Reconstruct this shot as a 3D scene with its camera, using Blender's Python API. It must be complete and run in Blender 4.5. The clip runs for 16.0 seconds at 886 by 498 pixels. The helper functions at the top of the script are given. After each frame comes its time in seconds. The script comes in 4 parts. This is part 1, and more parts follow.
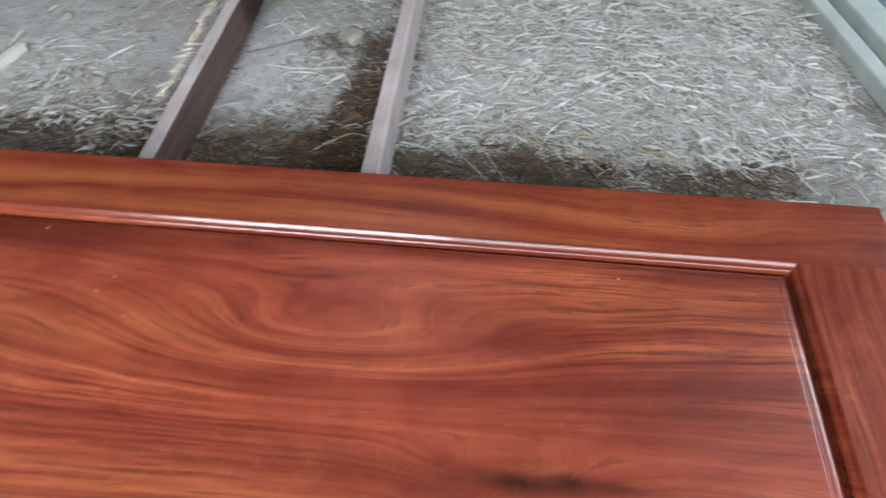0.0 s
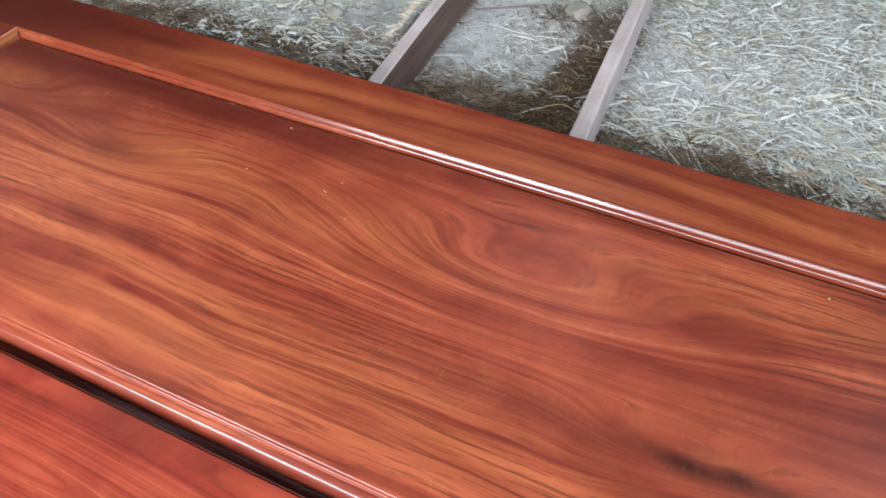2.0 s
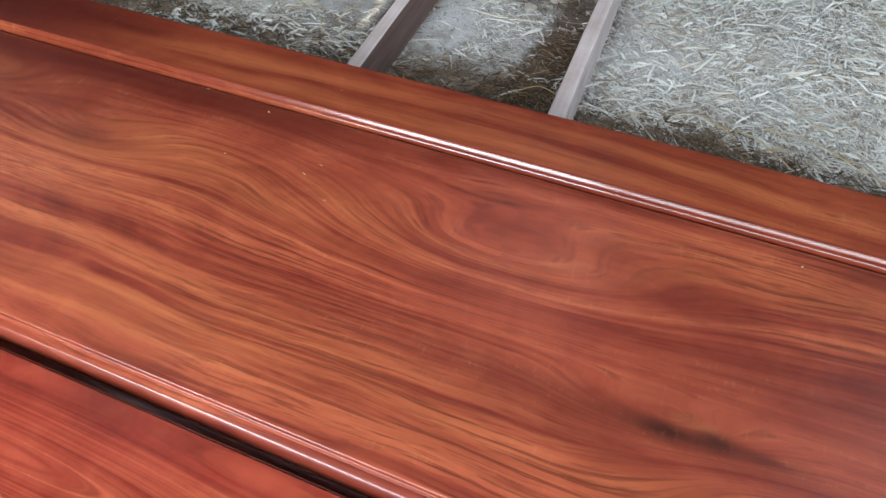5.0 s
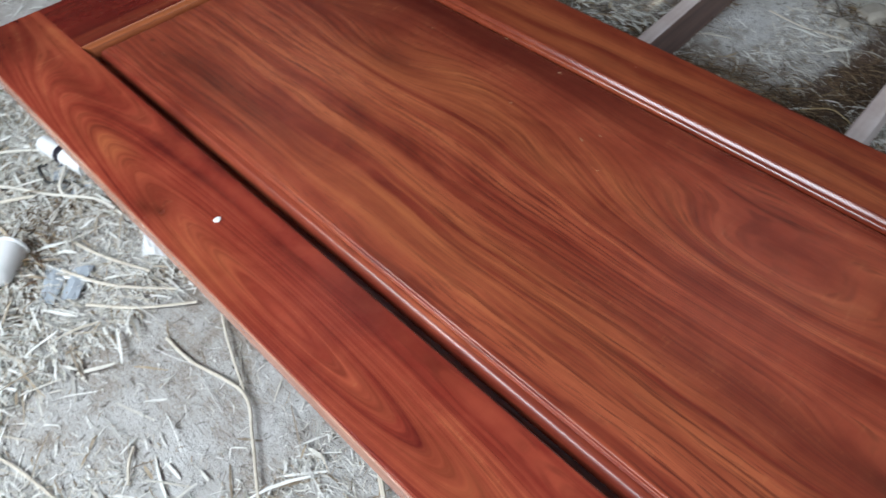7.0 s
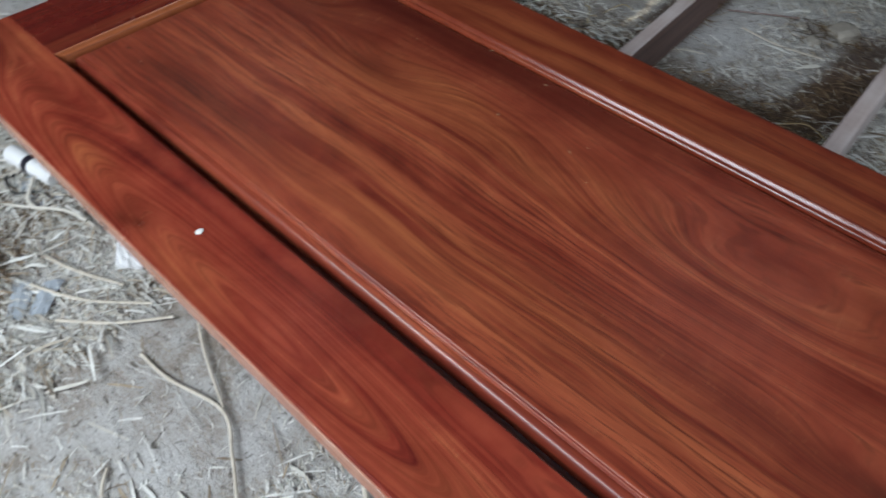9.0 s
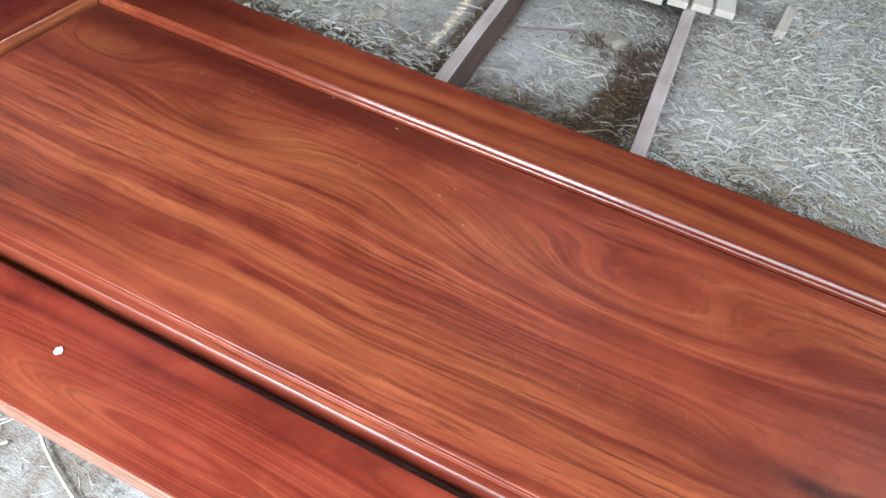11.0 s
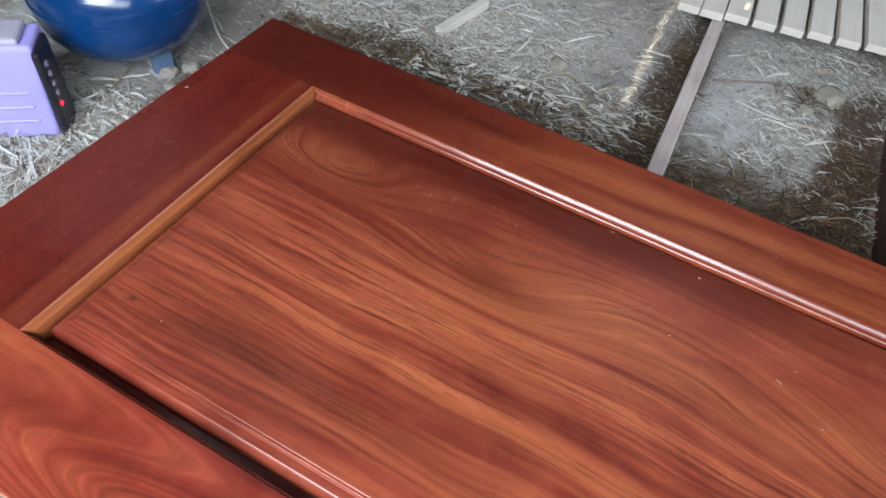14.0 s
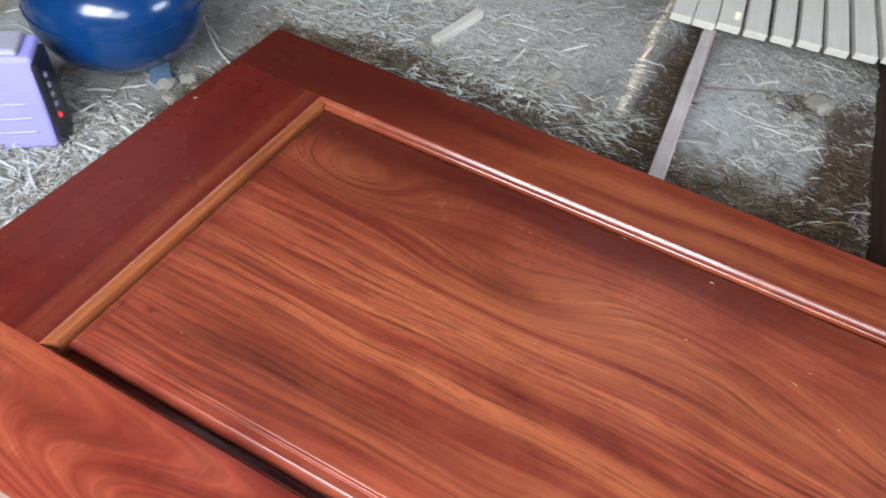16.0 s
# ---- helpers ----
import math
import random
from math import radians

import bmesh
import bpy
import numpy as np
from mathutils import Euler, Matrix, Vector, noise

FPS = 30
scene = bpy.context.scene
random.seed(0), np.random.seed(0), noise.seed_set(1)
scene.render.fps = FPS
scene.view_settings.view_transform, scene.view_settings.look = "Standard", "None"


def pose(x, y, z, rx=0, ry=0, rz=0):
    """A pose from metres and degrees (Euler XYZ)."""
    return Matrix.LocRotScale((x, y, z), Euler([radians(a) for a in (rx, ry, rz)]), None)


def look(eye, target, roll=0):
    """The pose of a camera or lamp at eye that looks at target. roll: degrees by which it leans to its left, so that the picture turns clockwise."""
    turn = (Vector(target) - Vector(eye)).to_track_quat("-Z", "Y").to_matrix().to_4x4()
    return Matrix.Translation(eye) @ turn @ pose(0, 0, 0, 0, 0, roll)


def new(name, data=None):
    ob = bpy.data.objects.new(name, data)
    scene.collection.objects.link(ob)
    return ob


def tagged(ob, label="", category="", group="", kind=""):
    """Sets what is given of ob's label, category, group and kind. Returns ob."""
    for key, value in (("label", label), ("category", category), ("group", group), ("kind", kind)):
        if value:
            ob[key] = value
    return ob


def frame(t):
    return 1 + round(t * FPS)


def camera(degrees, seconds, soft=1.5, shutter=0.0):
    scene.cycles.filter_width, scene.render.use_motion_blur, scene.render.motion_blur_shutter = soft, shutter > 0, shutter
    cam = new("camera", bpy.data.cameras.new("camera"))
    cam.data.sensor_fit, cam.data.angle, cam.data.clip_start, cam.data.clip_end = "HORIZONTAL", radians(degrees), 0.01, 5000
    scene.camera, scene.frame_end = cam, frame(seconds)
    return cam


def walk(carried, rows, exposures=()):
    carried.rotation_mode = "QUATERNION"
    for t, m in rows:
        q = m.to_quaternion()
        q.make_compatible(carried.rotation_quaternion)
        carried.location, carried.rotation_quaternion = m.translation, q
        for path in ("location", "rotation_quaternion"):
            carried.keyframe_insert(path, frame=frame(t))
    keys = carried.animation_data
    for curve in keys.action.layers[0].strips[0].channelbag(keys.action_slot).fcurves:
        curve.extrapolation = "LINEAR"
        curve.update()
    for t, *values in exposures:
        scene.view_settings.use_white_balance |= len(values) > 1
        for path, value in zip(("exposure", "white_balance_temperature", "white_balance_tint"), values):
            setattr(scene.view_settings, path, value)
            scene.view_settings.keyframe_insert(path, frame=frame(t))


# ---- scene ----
cam = camera(64.7, 16.0, shutter=0.4)
PATH = [
    (0, (1.437, -0.736, 1.155), (1.238, 0.615, -0.306), -1.7),
    (0.5, (1.396, -0.799, 1.158), (1.003, 0.528, -0.286), -1.2),
    (1, (1.355, -0.816, 1.165), (0.806, 0.448, -0.284), 0.0),
    (1.5, (1.332, -0.832, 1.155), (0.663, 0.338, -0.324), -0.3),
    (2, (1.367, -0.814, 1.152), (0.787, 0.391, -0.335), -0.9),
    (2.5, (1.375, -0.819, 1.154), (0.811, 0.399, -0.329), -1.0),
    (3, (1.373, -0.821, 1.148), (0.825, 0.394, -0.342), -0.4),
    (3.5, (1.381, -0.812, 1.154), (0.856, 0.403, -0.345), -0.8),
    (5.8, (1.376, -0.836, 1.142), (0.832, 0.353, -0.372), -0.7),
    (6, (1.365, -0.837, 1.151), (0.771, 0.317, -0.371), -1.6),
    (6.5, (1.335, -0.879, 1.144), (0.538, 0.135, -0.384), -2.9),
    (7, (1.307, -0.904, 1.142), (0.369, -0.031, -0.393), -2.5),
    (7.5, (1.299, -0.925, 1.141), (0.294, -0.131, -0.395), -2.3),
    (8, (1.293, -0.935, 1.142), (0.258, -0.181, -0.395), -3.4),
    (8.5, (1.29, -0.933, 1.136), (0.251, -0.163, -0.389), -2.3),
    (9, (1.279, -0.919, 1.128), (0.384, 0.039, -0.382), 0.5),
    (9.5, (1.22, -0.906, 1.15), (0.515, 0.242, -0.328), 3.0),
    (9.7, (1.178, -0.907, 1.163), (0.581, 0.341, -0.282), 5.0),
    (11.8, (1.111, -0.958, 1.149), (0.707, 0.339, -0.319), 10.6),
    (12, (1.1, -0.938, 1.163), (0.621, 0.286, -0.345), 9.3),
    (12.5, (0.95, -0.831, 1.151), (0.218, 0.236, -0.374), -0.4),
    (13, (0.857, -0.786, 1.12), (0.04, 0.133, -0.458), -1.5),
    (13.5, (0.741, -0.782, 1.13), (0.074, 0.325, -0.397), 4.9),
    (14, (0.633, -0.799, 1.141), (0.108, 0.402, -0.37), 7.2),
    (14.5, (0.595, -0.805, 1.137), (0.165, 0.443, -0.366), 8.8),
    (15, (0.598, -0.805, 1.134), (0.272, 0.471, -0.371), 10.3),
    (15.5, (0.588, -0.817, 1.135), (0.23, 0.457, -0.364), 10.2),
    (16, (0.591, -0.827, 1.14), (0.103, 0.415, -0.349), 8.2),
]
BASE = -0.54
EXPOSURE = [(t, BASE + e) for t, e in [(0, 0.1), (0.5, 0.1), (1.0, 0.1), (1.5, 0.1), (2.0, 0.35), (3.0, 0.35), (3.5, 0.1), (5.8, 0.1), (6.0, 0.1), (6.5, 0.15), (7.0, -0.5), (8.0, -0.78), (8.5, -0.78), (9.0, -0.9), (9.5, -0.6),
                                       (9.7, -0.3), (11.8, 0.2), (12.0, 0.2), (12.5, -0.05), (13.0, -0.45), (13.5, -0.45), (14.0, -0.05), (14.5, 0.03), (16.0, 0.1)]]
walk(cam, [(t, look(eye, target, roll)) for t, eye, target, roll in PATH], EXPOSURE)

# ---- daylight ----
world = bpy.data.worlds.new("sky")
scene.world = world
world.use_nodes = True
sky = world.node_tree.nodes.new("ShaderNodeTexSky")
sky.sky_type, sky.sun_disc = "NISHITA", False
SUN_WAY = Vector((-0.35, 0.45, 0.9)).normalized()
sky.sun_elevation = math.asin(SUN_WAY.z)
sky.sun_rotation = math.atan2(SUN_WAY.x, SUN_WAY.y)
back = world.node_tree.nodes["Background"]
back.inputs["Strength"].default_value = 0.10
world.node_tree.links.new(sky.outputs["Color"], back.inputs["Color"])
sun = new("sun", bpy.data.lights.new("sun", "SUN"))
sun.data.energy, sun.data.angle, sun.data.color = 5.0, radians(0.12), (1.0, 0.86, 0.62)
sun.matrix_world = look(SUN_WAY * 10, (0, 0, 0))


def opening_light(name, m, width, height, power, tint):
    lamp = new(name, bpy.data.lights.new(name, "AREA"))
    lamp.data.shape, lamp.data.size, lamp.data.size_y = "RECTANGLE", width, height
    lamp.data.energy, lamp.data.color = power, tint
    lamp.matrix_world = m
    return lamp


COOL = (0.84, 0.93, 1.0)
opening_light("daylight_front", look((0.25, -2.3, 2.0), (0.0, -0.75, 0.0)), 1.7, 1.1, 215, COOL)
opening_light("daylight_corner", look((2.2, -2.3, 2.05), (1.4, 0.8, 0.0)), 2.0, 1.0, 100, COOL)
opening_light("daylight_side", look((4.5, 1.7, 1.9), (0.8, 1.1, 0.0)), 1.9, 1.1, 140, (0.76, 0.89, 1.0))


# ---- materials ----
class Nodes:
    """Short names for the nodes of one material."""

    def __init__(self, name):
        self.mat = bpy.data.materials.new(name)
        self.mat.use_nodes = True
        self.tree = self.mat.node_tree
        self.tree.nodes.clear()
        self.out = self.tree.nodes.new("ShaderNodeOutputMaterial")
        self.bsdf = self.tree.nodes.new("ShaderNodeBsdfPrincipled")
        self.tree.links.new(self.bsdf.outputs[0], self.out.inputs["Surface"])

    def put(self, socket, value):
        if isinstance(value, bpy.types.NodeSocket):
            self.tree.links.new(value, socket)
        elif value is not None:
            socket.default_value = value

    def math(self, op, a, b=None):
        n = self.tree.nodes.new("ShaderNodeMath")
        n.operation = op
        self.put(n.inputs[0], a)
        self.put(n.inputs[1], b)
        return n.outputs[0]

    def world_xyz(self):
        g = self.tree.nodes.new("ShaderNodeNewGeometry")
        n = self.tree.nodes.new("ShaderNodeSeparateXYZ")
        self.put(n.inputs[0], g.outputs["Position"])
        return n.outputs[0], n.outputs[1], n.outputs[2], g.outputs["Position"]

    def local(self):
        return self.tree.nodes.new("ShaderNodeTexCoord").outputs["Object"]

    def island(self):
        return self.tree.nodes.new("ShaderNodeNewGeometry").outputs["Random Per Island"]

    def any_object(self):
        return self.tree.nodes.new("ShaderNodeObjectInfo").outputs["Random"]

    def xyz(self, x, y, z=0.0):
        n = self.tree.nodes.new("ShaderNodeCombineXYZ")
        for s, v in zip(n.inputs, (x, y, z)):
            self.put(s, v)
        return n.outputs[0]

    def noise(self, vector, scale=1.0, detail=4.0, rough=0.55, distort=0.0):
        n = self.tree.nodes.new("ShaderNodeTexNoise")
        self.put(n.inputs["Vector"], vector)
        for key, v in (("Scale", scale), ("Detail", detail), ("Roughness", rough), ("Distortion", distort)):
            n.inputs[key].default_value = v
        return n.outputs["Fac"]

    def ramp(self, fac, stops):
        n = self.tree.nodes.new("ShaderNodeValToRGB")
        e = n.color_ramp.elements
        while len(e) < len(stops):
            e.new(0.5)
        for el, (at, col) in zip(e, stops):
            el.position = at
            el.color = (*col, 1) if len(col) == 3 else col
        self.put(n.inputs[0], fac)
        return n.outputs[0]

    def mix(self, fac, a, b, kind="MIX"):
        n = self.tree.nodes.new("ShaderNodeMix")
        n.data_type, n.blend_type = "RGBA", kind
        self.put(n.inputs[0], fac)
        self.put(n.inputs[6], (*a, 1) if isinstance(a, tuple) else a)
        self.put(n.inputs[7], (*b, 1) if isinstance(b, tuple) else b)
        return n.outputs[2]

    def spread(self, v, lo, hi):
        n = self.tree.nodes.new("ShaderNodeMapRange")
        self.put(n.inputs[0], v)
        n.inputs[1].default_value, n.inputs[2].default_value = lo, hi
        return n.outputs[0]

    def bump(self, height, strength, distance):
        n = self.tree.nodes.new("ShaderNodeBump")
        n.inputs["Strength"].default_value, n.inputs["Distance"].default_value = strength, distance
        self.put(n.inputs["Height"], height)
        self.put(self.bsdf.inputs["Normal"], n.outputs[0])

    def set(self, colour=None, rough=None, metal=None, **more):
        for key, v in (("Base Color", colour), ("Roughness", rough), ("Metallic", metal)):
            self.put(self.bsdf.inputs[key], (*v, 1) if isinstance(v, tuple) else v)
        for key, v in more.items():
            self.put(self.bsdf.inputs[key], v)
        return self.mat

    def hill(self, x, y, cx, cy, a, b):
        """A round hill of height 1 over an ellipse of the grain."""
        dx = self.math("DIVIDE", self.math("SUBTRACT", x, cx), a)
        dy = self.math("DIVIDE", self.math("SUBTRACT", y, cy), b)
        r = self.math("ADD", self.math("MULTIPLY", dx, dx), self.math("MULTIPLY", dy, dy))
        return self.math("EXPONENT", self.math("MULTIPLY", r, -1.0))


def varnished_wood(name, along, seed, tones, whorls=(), knots=(), golds=(), darks=(), wander=0.022, rough=0.24, calm=1.0, coat=0.16, rings=0.20, varnish=0.16, clouds=0.38, lines=0.34, hairs=1.0):
    """Red hardwood under varnish. along: the grain's axis. whorls bend the grain: x, y, half length, half width, lift."""
    n = Nodes(name)
    x, y, z, p = n.world_xyz()
    u, v = (x, y) if along == "x" else (y, x)
    depth = n.math("MULTIPLY", z, 0.6)
    v = n.math("ADD", v, depth)
    sway = n.noise(n.xyz(n.math("MULTIPLY", u, 2.0), n.math("MULTIPLY", v, 5.0), seed), 1.0, 2.0, 0.5)
    ripple = n.noise(n.xyz(n.math("MULTIPLY", u, 7.0), n.math("MULTIPLY", v, 16.0), seed + 1.0), 1.0, 2.0, 0.5)
    grain = n.math("ADD", v, n.math("MULTIPLY", n.math("SUBTRACT", sway, 0.5), wander * 2.6))
    grain = n.math("ADD", grain, n.math("MULTIPLY", n.math("SUBTRACT", ripple, 0.5), wander * 0.32))
    for cx, cy, a, b, lift in whorls:
        grain = n.math("ADD", grain, n.math("MULTIPLY", n.hill(x, y, cx, cy, a, b), lift))
    broad = n.noise(n.xyz(n.math("MULTIPLY", u, 0.8), n.math("MULTIPLY", grain, 10.0), seed + 3.0), 1.0, 3.0, 0.5, 0.3)
    streak = n.noise(n.xyz(n.math("MULTIPLY", u, 1.1), n.math("MULTIPLY", grain, 30.0), seed + 7.0), 1.0, 5.0, 0.62, 0.15)
    fine = n.noise(n.xyz(n.math("MULTIPLY", u, 13.0), n.math("MULTIPLY", grain, 210.0), seed + 11.0), 1.0, 2.0, 0.55)
    cloud = n.noise(n.xyz(n.math("MULTIPLY", u, 4.0), n.math("MULTIPLY", v, 7.0), seed + 17.0), 1.0, 4.0, 0.6, 1.2)
    patch = n.spread(n.noise(n.xyz(n.math("MULTIPLY", u, 2.5), n.math("MULTIPLY", v, 5.0), seed + 23.0), 1.0, 2.0, 0.5), 0.35, 0.6)
    bite = n.math("ADD", 0.5, n.math("MULTIPLY", n.math("SUBTRACT", streak, 0.5), n.math("ADD", 0.5, n.math("MULTIPLY", patch, 1.0))))
    tone = n.math("ADD", n.math("MULTIPLY", broad, 0.28), n.math("ADD", n.math("MULTIPLY", n.math("SUBTRACT", bite, 0.5), lines), 0.17))
    tone = n.math("ADD", tone, n.math("ADD", n.math("MULTIPLY", n.math("SUBTRACT", cloud, 0.5), clouds), 0.19))
    ring = n.noise(n.xyz(n.math("MULTIPLY", u, 0.9), n.math("MULTIPLY", grain, 85.0), seed + 37.0), 1.0, 2.0, 0.5)
    tone = n.math("ADD", tone, n.math("MULTIPLY", n.math("SUBTRACT", ring, 0.5), rings))
    colour = n.ramp(n.spread(tone, 0.355, 0.65), tones)
    for cx, cy, a, b, k in golds:
        lit = n.math("MULTIPLY", n.hill(x, y, cx, cy, a, b), n.spread(streak, 0.38, 0.62))
        colour = n.mix(n.math("MULTIPLY", lit, k), colour, (0.42, 0.125, 0.046))
    for cx, cy, a, b, k in darks:
        shade = n.math("MULTIPLY", n.hill(x, y, cx, cy, a, b), n.spread(broad, 0.18, 0.48))
        colour = n.mix(n.math("MULTIPLY", shade, k), colour, (0.075, 0.0085, 0.006))
    for cx, cy, a, b, k in knots:
        ring = n.hill(x, n.math("ADD", y, n.math("MULTIPLY", n.math("SUBTRACT", cloud, 0.5), 0.014)), cx, cy, a, b)
        colour = n.mix(n.math("MULTIPLY", n.math("MULTIPLY", ring, ring), k), colour, (0.036, 0.006, 0.004))
    hair = n.noise(n.xyz(n.math("MULTIPLY", u, 3.2), n.math("MULTIPLY", grain, 150.0), seed + 41.0), 1.0, 2.0, 0.6, 0.2)
    hair = n.math("MULTIPLY", n.spread(hair, 0.50, 0.64), n.math("ADD", 0.10, n.math("MULTIPLY", patch, 0.50 * hairs)))
    colour = n.mix(hair, colour, (0.105, 0.017, 0.009))
    dash = n.noise(n.xyz(n.math("MULTIPLY", u, 22.0), n.math("MULTIPLY", grain, 230.0), seed + 29.0), 1.0, 1.0, 0.5)
    dash = n.math("MULTIPLY", n.spread(dash, 0.58, 0.68), n.math("MULTIPLY", n.spread(tone, 0.44, 0.56), 0.45 * calm))
    colour = n.mix(dash, colour, (0.10, 0.018, 0.010))
    fleck = n.noise(n.xyz(n.math("MULTIPLY", u, 150.0), n.math("MULTIPLY", grain, 42.0), seed + 53.0), 1.0, 1.0, 0.5)
    fleck = n.math("MULTIPLY", n.spread(fleck, 0.60, 0.72), n.math("MULTIPLY", n.spread(tone, 0.50, 0.62), 0.22))
    colour = n.mix(fleck, colour, (0.48, 0.20, 0.085))
    pore = n.spread(fine, 0.64, 0.54)
    colour = n.mix(n.math("MULTIPLY", n.math("MULTIPLY", n.math("SUBTRACT", 1.0, pore), patch), 0.38 * calm), colour, (0.05, 0.007, 0.006))
    mottle = n.noise(p, 55.0, 3.0, 0.6)
    colour = n.mix(0.02, colour, n.ramp(mottle, [(0.3, (0.02, 0.004, 0.002)), (0.75, (0.75, 0.35, 0.16))]))
    smear = n.noise(p, 6.0, 4.0, 0.6)
    n.bump(n.math("ADD", n.math("MULTIPLY", fine, 0.6), n.math("MULTIPLY", smear, 0.5)), 0.10, 0.002)
    gloss = n.math("ADD", n.math("MULTIPLY", n.math("SUBTRACT", smear, 0.5), 0.16), rough)
    return n.set(colour, gloss, 0.0, **{"IOR": 1.5, "Coat Weight": varnish, "Coat Roughness": coat})


RED = [(0.0, (0.068, 0.0080, 0.0060)), (0.33, (0.175, 0.0250, 0.0140)), (0.62, (0.285, 0.054, 0.0275)), (1.0, (0.43, 0.112, 0.050))]
BRIGHT_RED = [(0.0, (0.095, 0.0110, 0.0090)), (0.33, (0.195, 0.0250, 0.0160)), (0.62, (0.290, 0.0500, 0.0270)), (1.0, (0.42, 0.110, 0.048))]
DEEP_RED = [(0.0, (0.0646, 0.0058, 0.005)), (0.45, (0.1058, 0.009, 0.0074)), (0.75, (0.13, 0.0122, 0.0088)), (1.0, (0.1525, 0.0194, 0.0106))]
BROWN_RED = [(0.0, (0.0699, 0.0087, 0.0067)), (0.35, (0.1578, 0.0243, 0.0123)), (0.65, (0.2254, 0.0418, 0.019)), (1.0, (0.3268, 0.0778, 0.0333))]

PANEL_WOOD = varnished_wood(
    "panel_wood", "x", 2.0, RED,
    whorls=[(1.20, -0.205, 0.30, 0.085, 0.12), (0.15, -0.135, 0.12, 0.05, 0.10), (0.70, -0.19, 0.22, 0.06, -0.025),
            (1.47, -0.367, 0.14, 0.030, 0.065), (0.45, -0.21, 0.14, 0.05, 0.05), (1.65, -0.42, 0.18, 0.06, -0.09)],
    rough=0.33, coat=0.24, varnish=0.42, lines=0.25, rings=0.17, clouds=0.27, hairs=1.25,
    knots=[(1.48, -0.380, 0.11, 0.013, 0.7), (1.462, -0.381, 0.042, 0.016, 1.0), (1.522, -0.372, 0.036, 0.018, 1.0), (1.575, -0.374, 0.05, 0.010, 0.7), (0.075, -0.491, 0.010, 0.006, 0.7)],
    golds=[(0.80, -0.46, 0.45, 0.07, 0.85), (0.26, -0.42, 0.28, 0.10, 0.3), (0.15, -0.135, 0.10, 0.04, 0.6), (1.60, -0.115, 0.24, 0.06, 0.75), (0.60, -0.175, 0.12, 0.03, 0.7),
           (0.82, -0.23, 0.25, 0.07, 0.55), (1.16, -0.20, 0.18, 0.05, 0.45), (0.48, -0.29, 0.26, 0.09, 0.6), (1.49, -0.358, 0.030, 0.007, 1.0), (1.30, -0.46, 0.25, 0.04, 0.4)],
    darks=[(1.60, -0.27, 0.2, 0.06, 0.5), (0.36, -0.045, 0.45, 0.045, 0.95), (0.70, -0.06, 0.28, 0.035, 0.6), (0.26, -0.13, 0.28, 0.09, 0.55), (0.06, -0.06, 0.14, 0.04, 0.8), (1.35, -0.385, 0.35, 0.035, 0.6), (0.45, -0.21, 0.06, 0.02, 0.5), (1.42, -0.19, 0.10, 0.02, 0.4)],
)
NEAR_STILE_WOOD = varnished_wood(
    "near_stile_wood", "x", 31.0, BRIGHT_RED, rings=0.34, lines=0.32, clouds=0.26, calm=0.7, hairs=0.7,
    whorls=[(0.76, -0.708, 0.60, 0.058, 0.27)], wander=0.012,
    knots=[(0.49, -0.715, 0.02, 0.010, 0.6), (0.465, -0.728, 0.03, 0.012, 0.55)],
    golds=[(0.28, -0.70, 0.10, 0.025, 0.6), (-0.03, -0.62, 0.20, 0.018, 0.5), (0.62, -0.72, 0.10, 0.03, 0.5), (1.1, -0.70, 0.2, 0.03, 0.4)],
    darks=[(0.46, -0.71, 0.05, 0.03, 0.6), (0.10, -0.66, 0.14, 0.02, 0.5), (-0.13, -0.70, 0.10, 0.08, 0.8)],
)
FAR_STILE_WOOD = varnished_wood(
    "far_stile_wood", "x", 47.0, BROWN_RED, coat=0.28, varnish=0.5, hairs=0.5, lines=0.22, rings=0.12, clouds=0.30,
    whorls=[(0.12, 0.06, 0.22, 0.03, 0.06), (1.65, 0.05, 0.2, 0.05, 0.04)],
    darks=[(0.05, 0.07, 0.28, 0.10, 0.9), (0.14, 0.095, 0.20, 0.032, 0.9), (0.30, 0.080, 0.09, 0.012, 0.9), (-0.10, 0.07, 0.16, 0.12, 1.0), (-0.08, 0.05, 0.13, 0.12, 1.0)],
    golds=[(1.0, 0.05, 0.35, 0.05, 0.55), (0.6, 0.05, 0.25, 0.04, 0.5), (1.5, 0.06, 0.3, 0.05, 0.5)],
)
RAIL_WOOD = varnished_wood("rail_wood", "y", 63.0, DEEP_RED, golds=[(-0.022, -0.3, 0.020, 0.45, 0.25)], wander=0.010, calm=0.4, rough=0.28, clouds=0.2)
FAR_RAIL_WOOD = varnished_wood("right_rail_wood", "y", 77.0, BROWN_RED, wander=0.015)
EDGE_WOOD = varnished_wood("edge_wood", "x", 83.0, [(0.0, (0.30, 0.10, 0.06)), (0.5, (0.46, 0.20, 0.13)), (1.0, (0.55, 0.28, 0.19))], wander=0.004)
MOULD_WOOD = varnished_wood("moulding_wood", "x", 91.0, BROWN_RED, rough=0.24, wander=0.004, coat=0.10, varnish=0.35)
END_MOULD_WOOD = varnished_wood("end_moulding_wood", "y", 97.0, [(0.0, (0.17, 0.042, 0.016)), (0.5, (0.30, 0.085, 0.030)), (1.0, (0.38, 0.13, 0.048))], rough=0.34, wander=0.004)


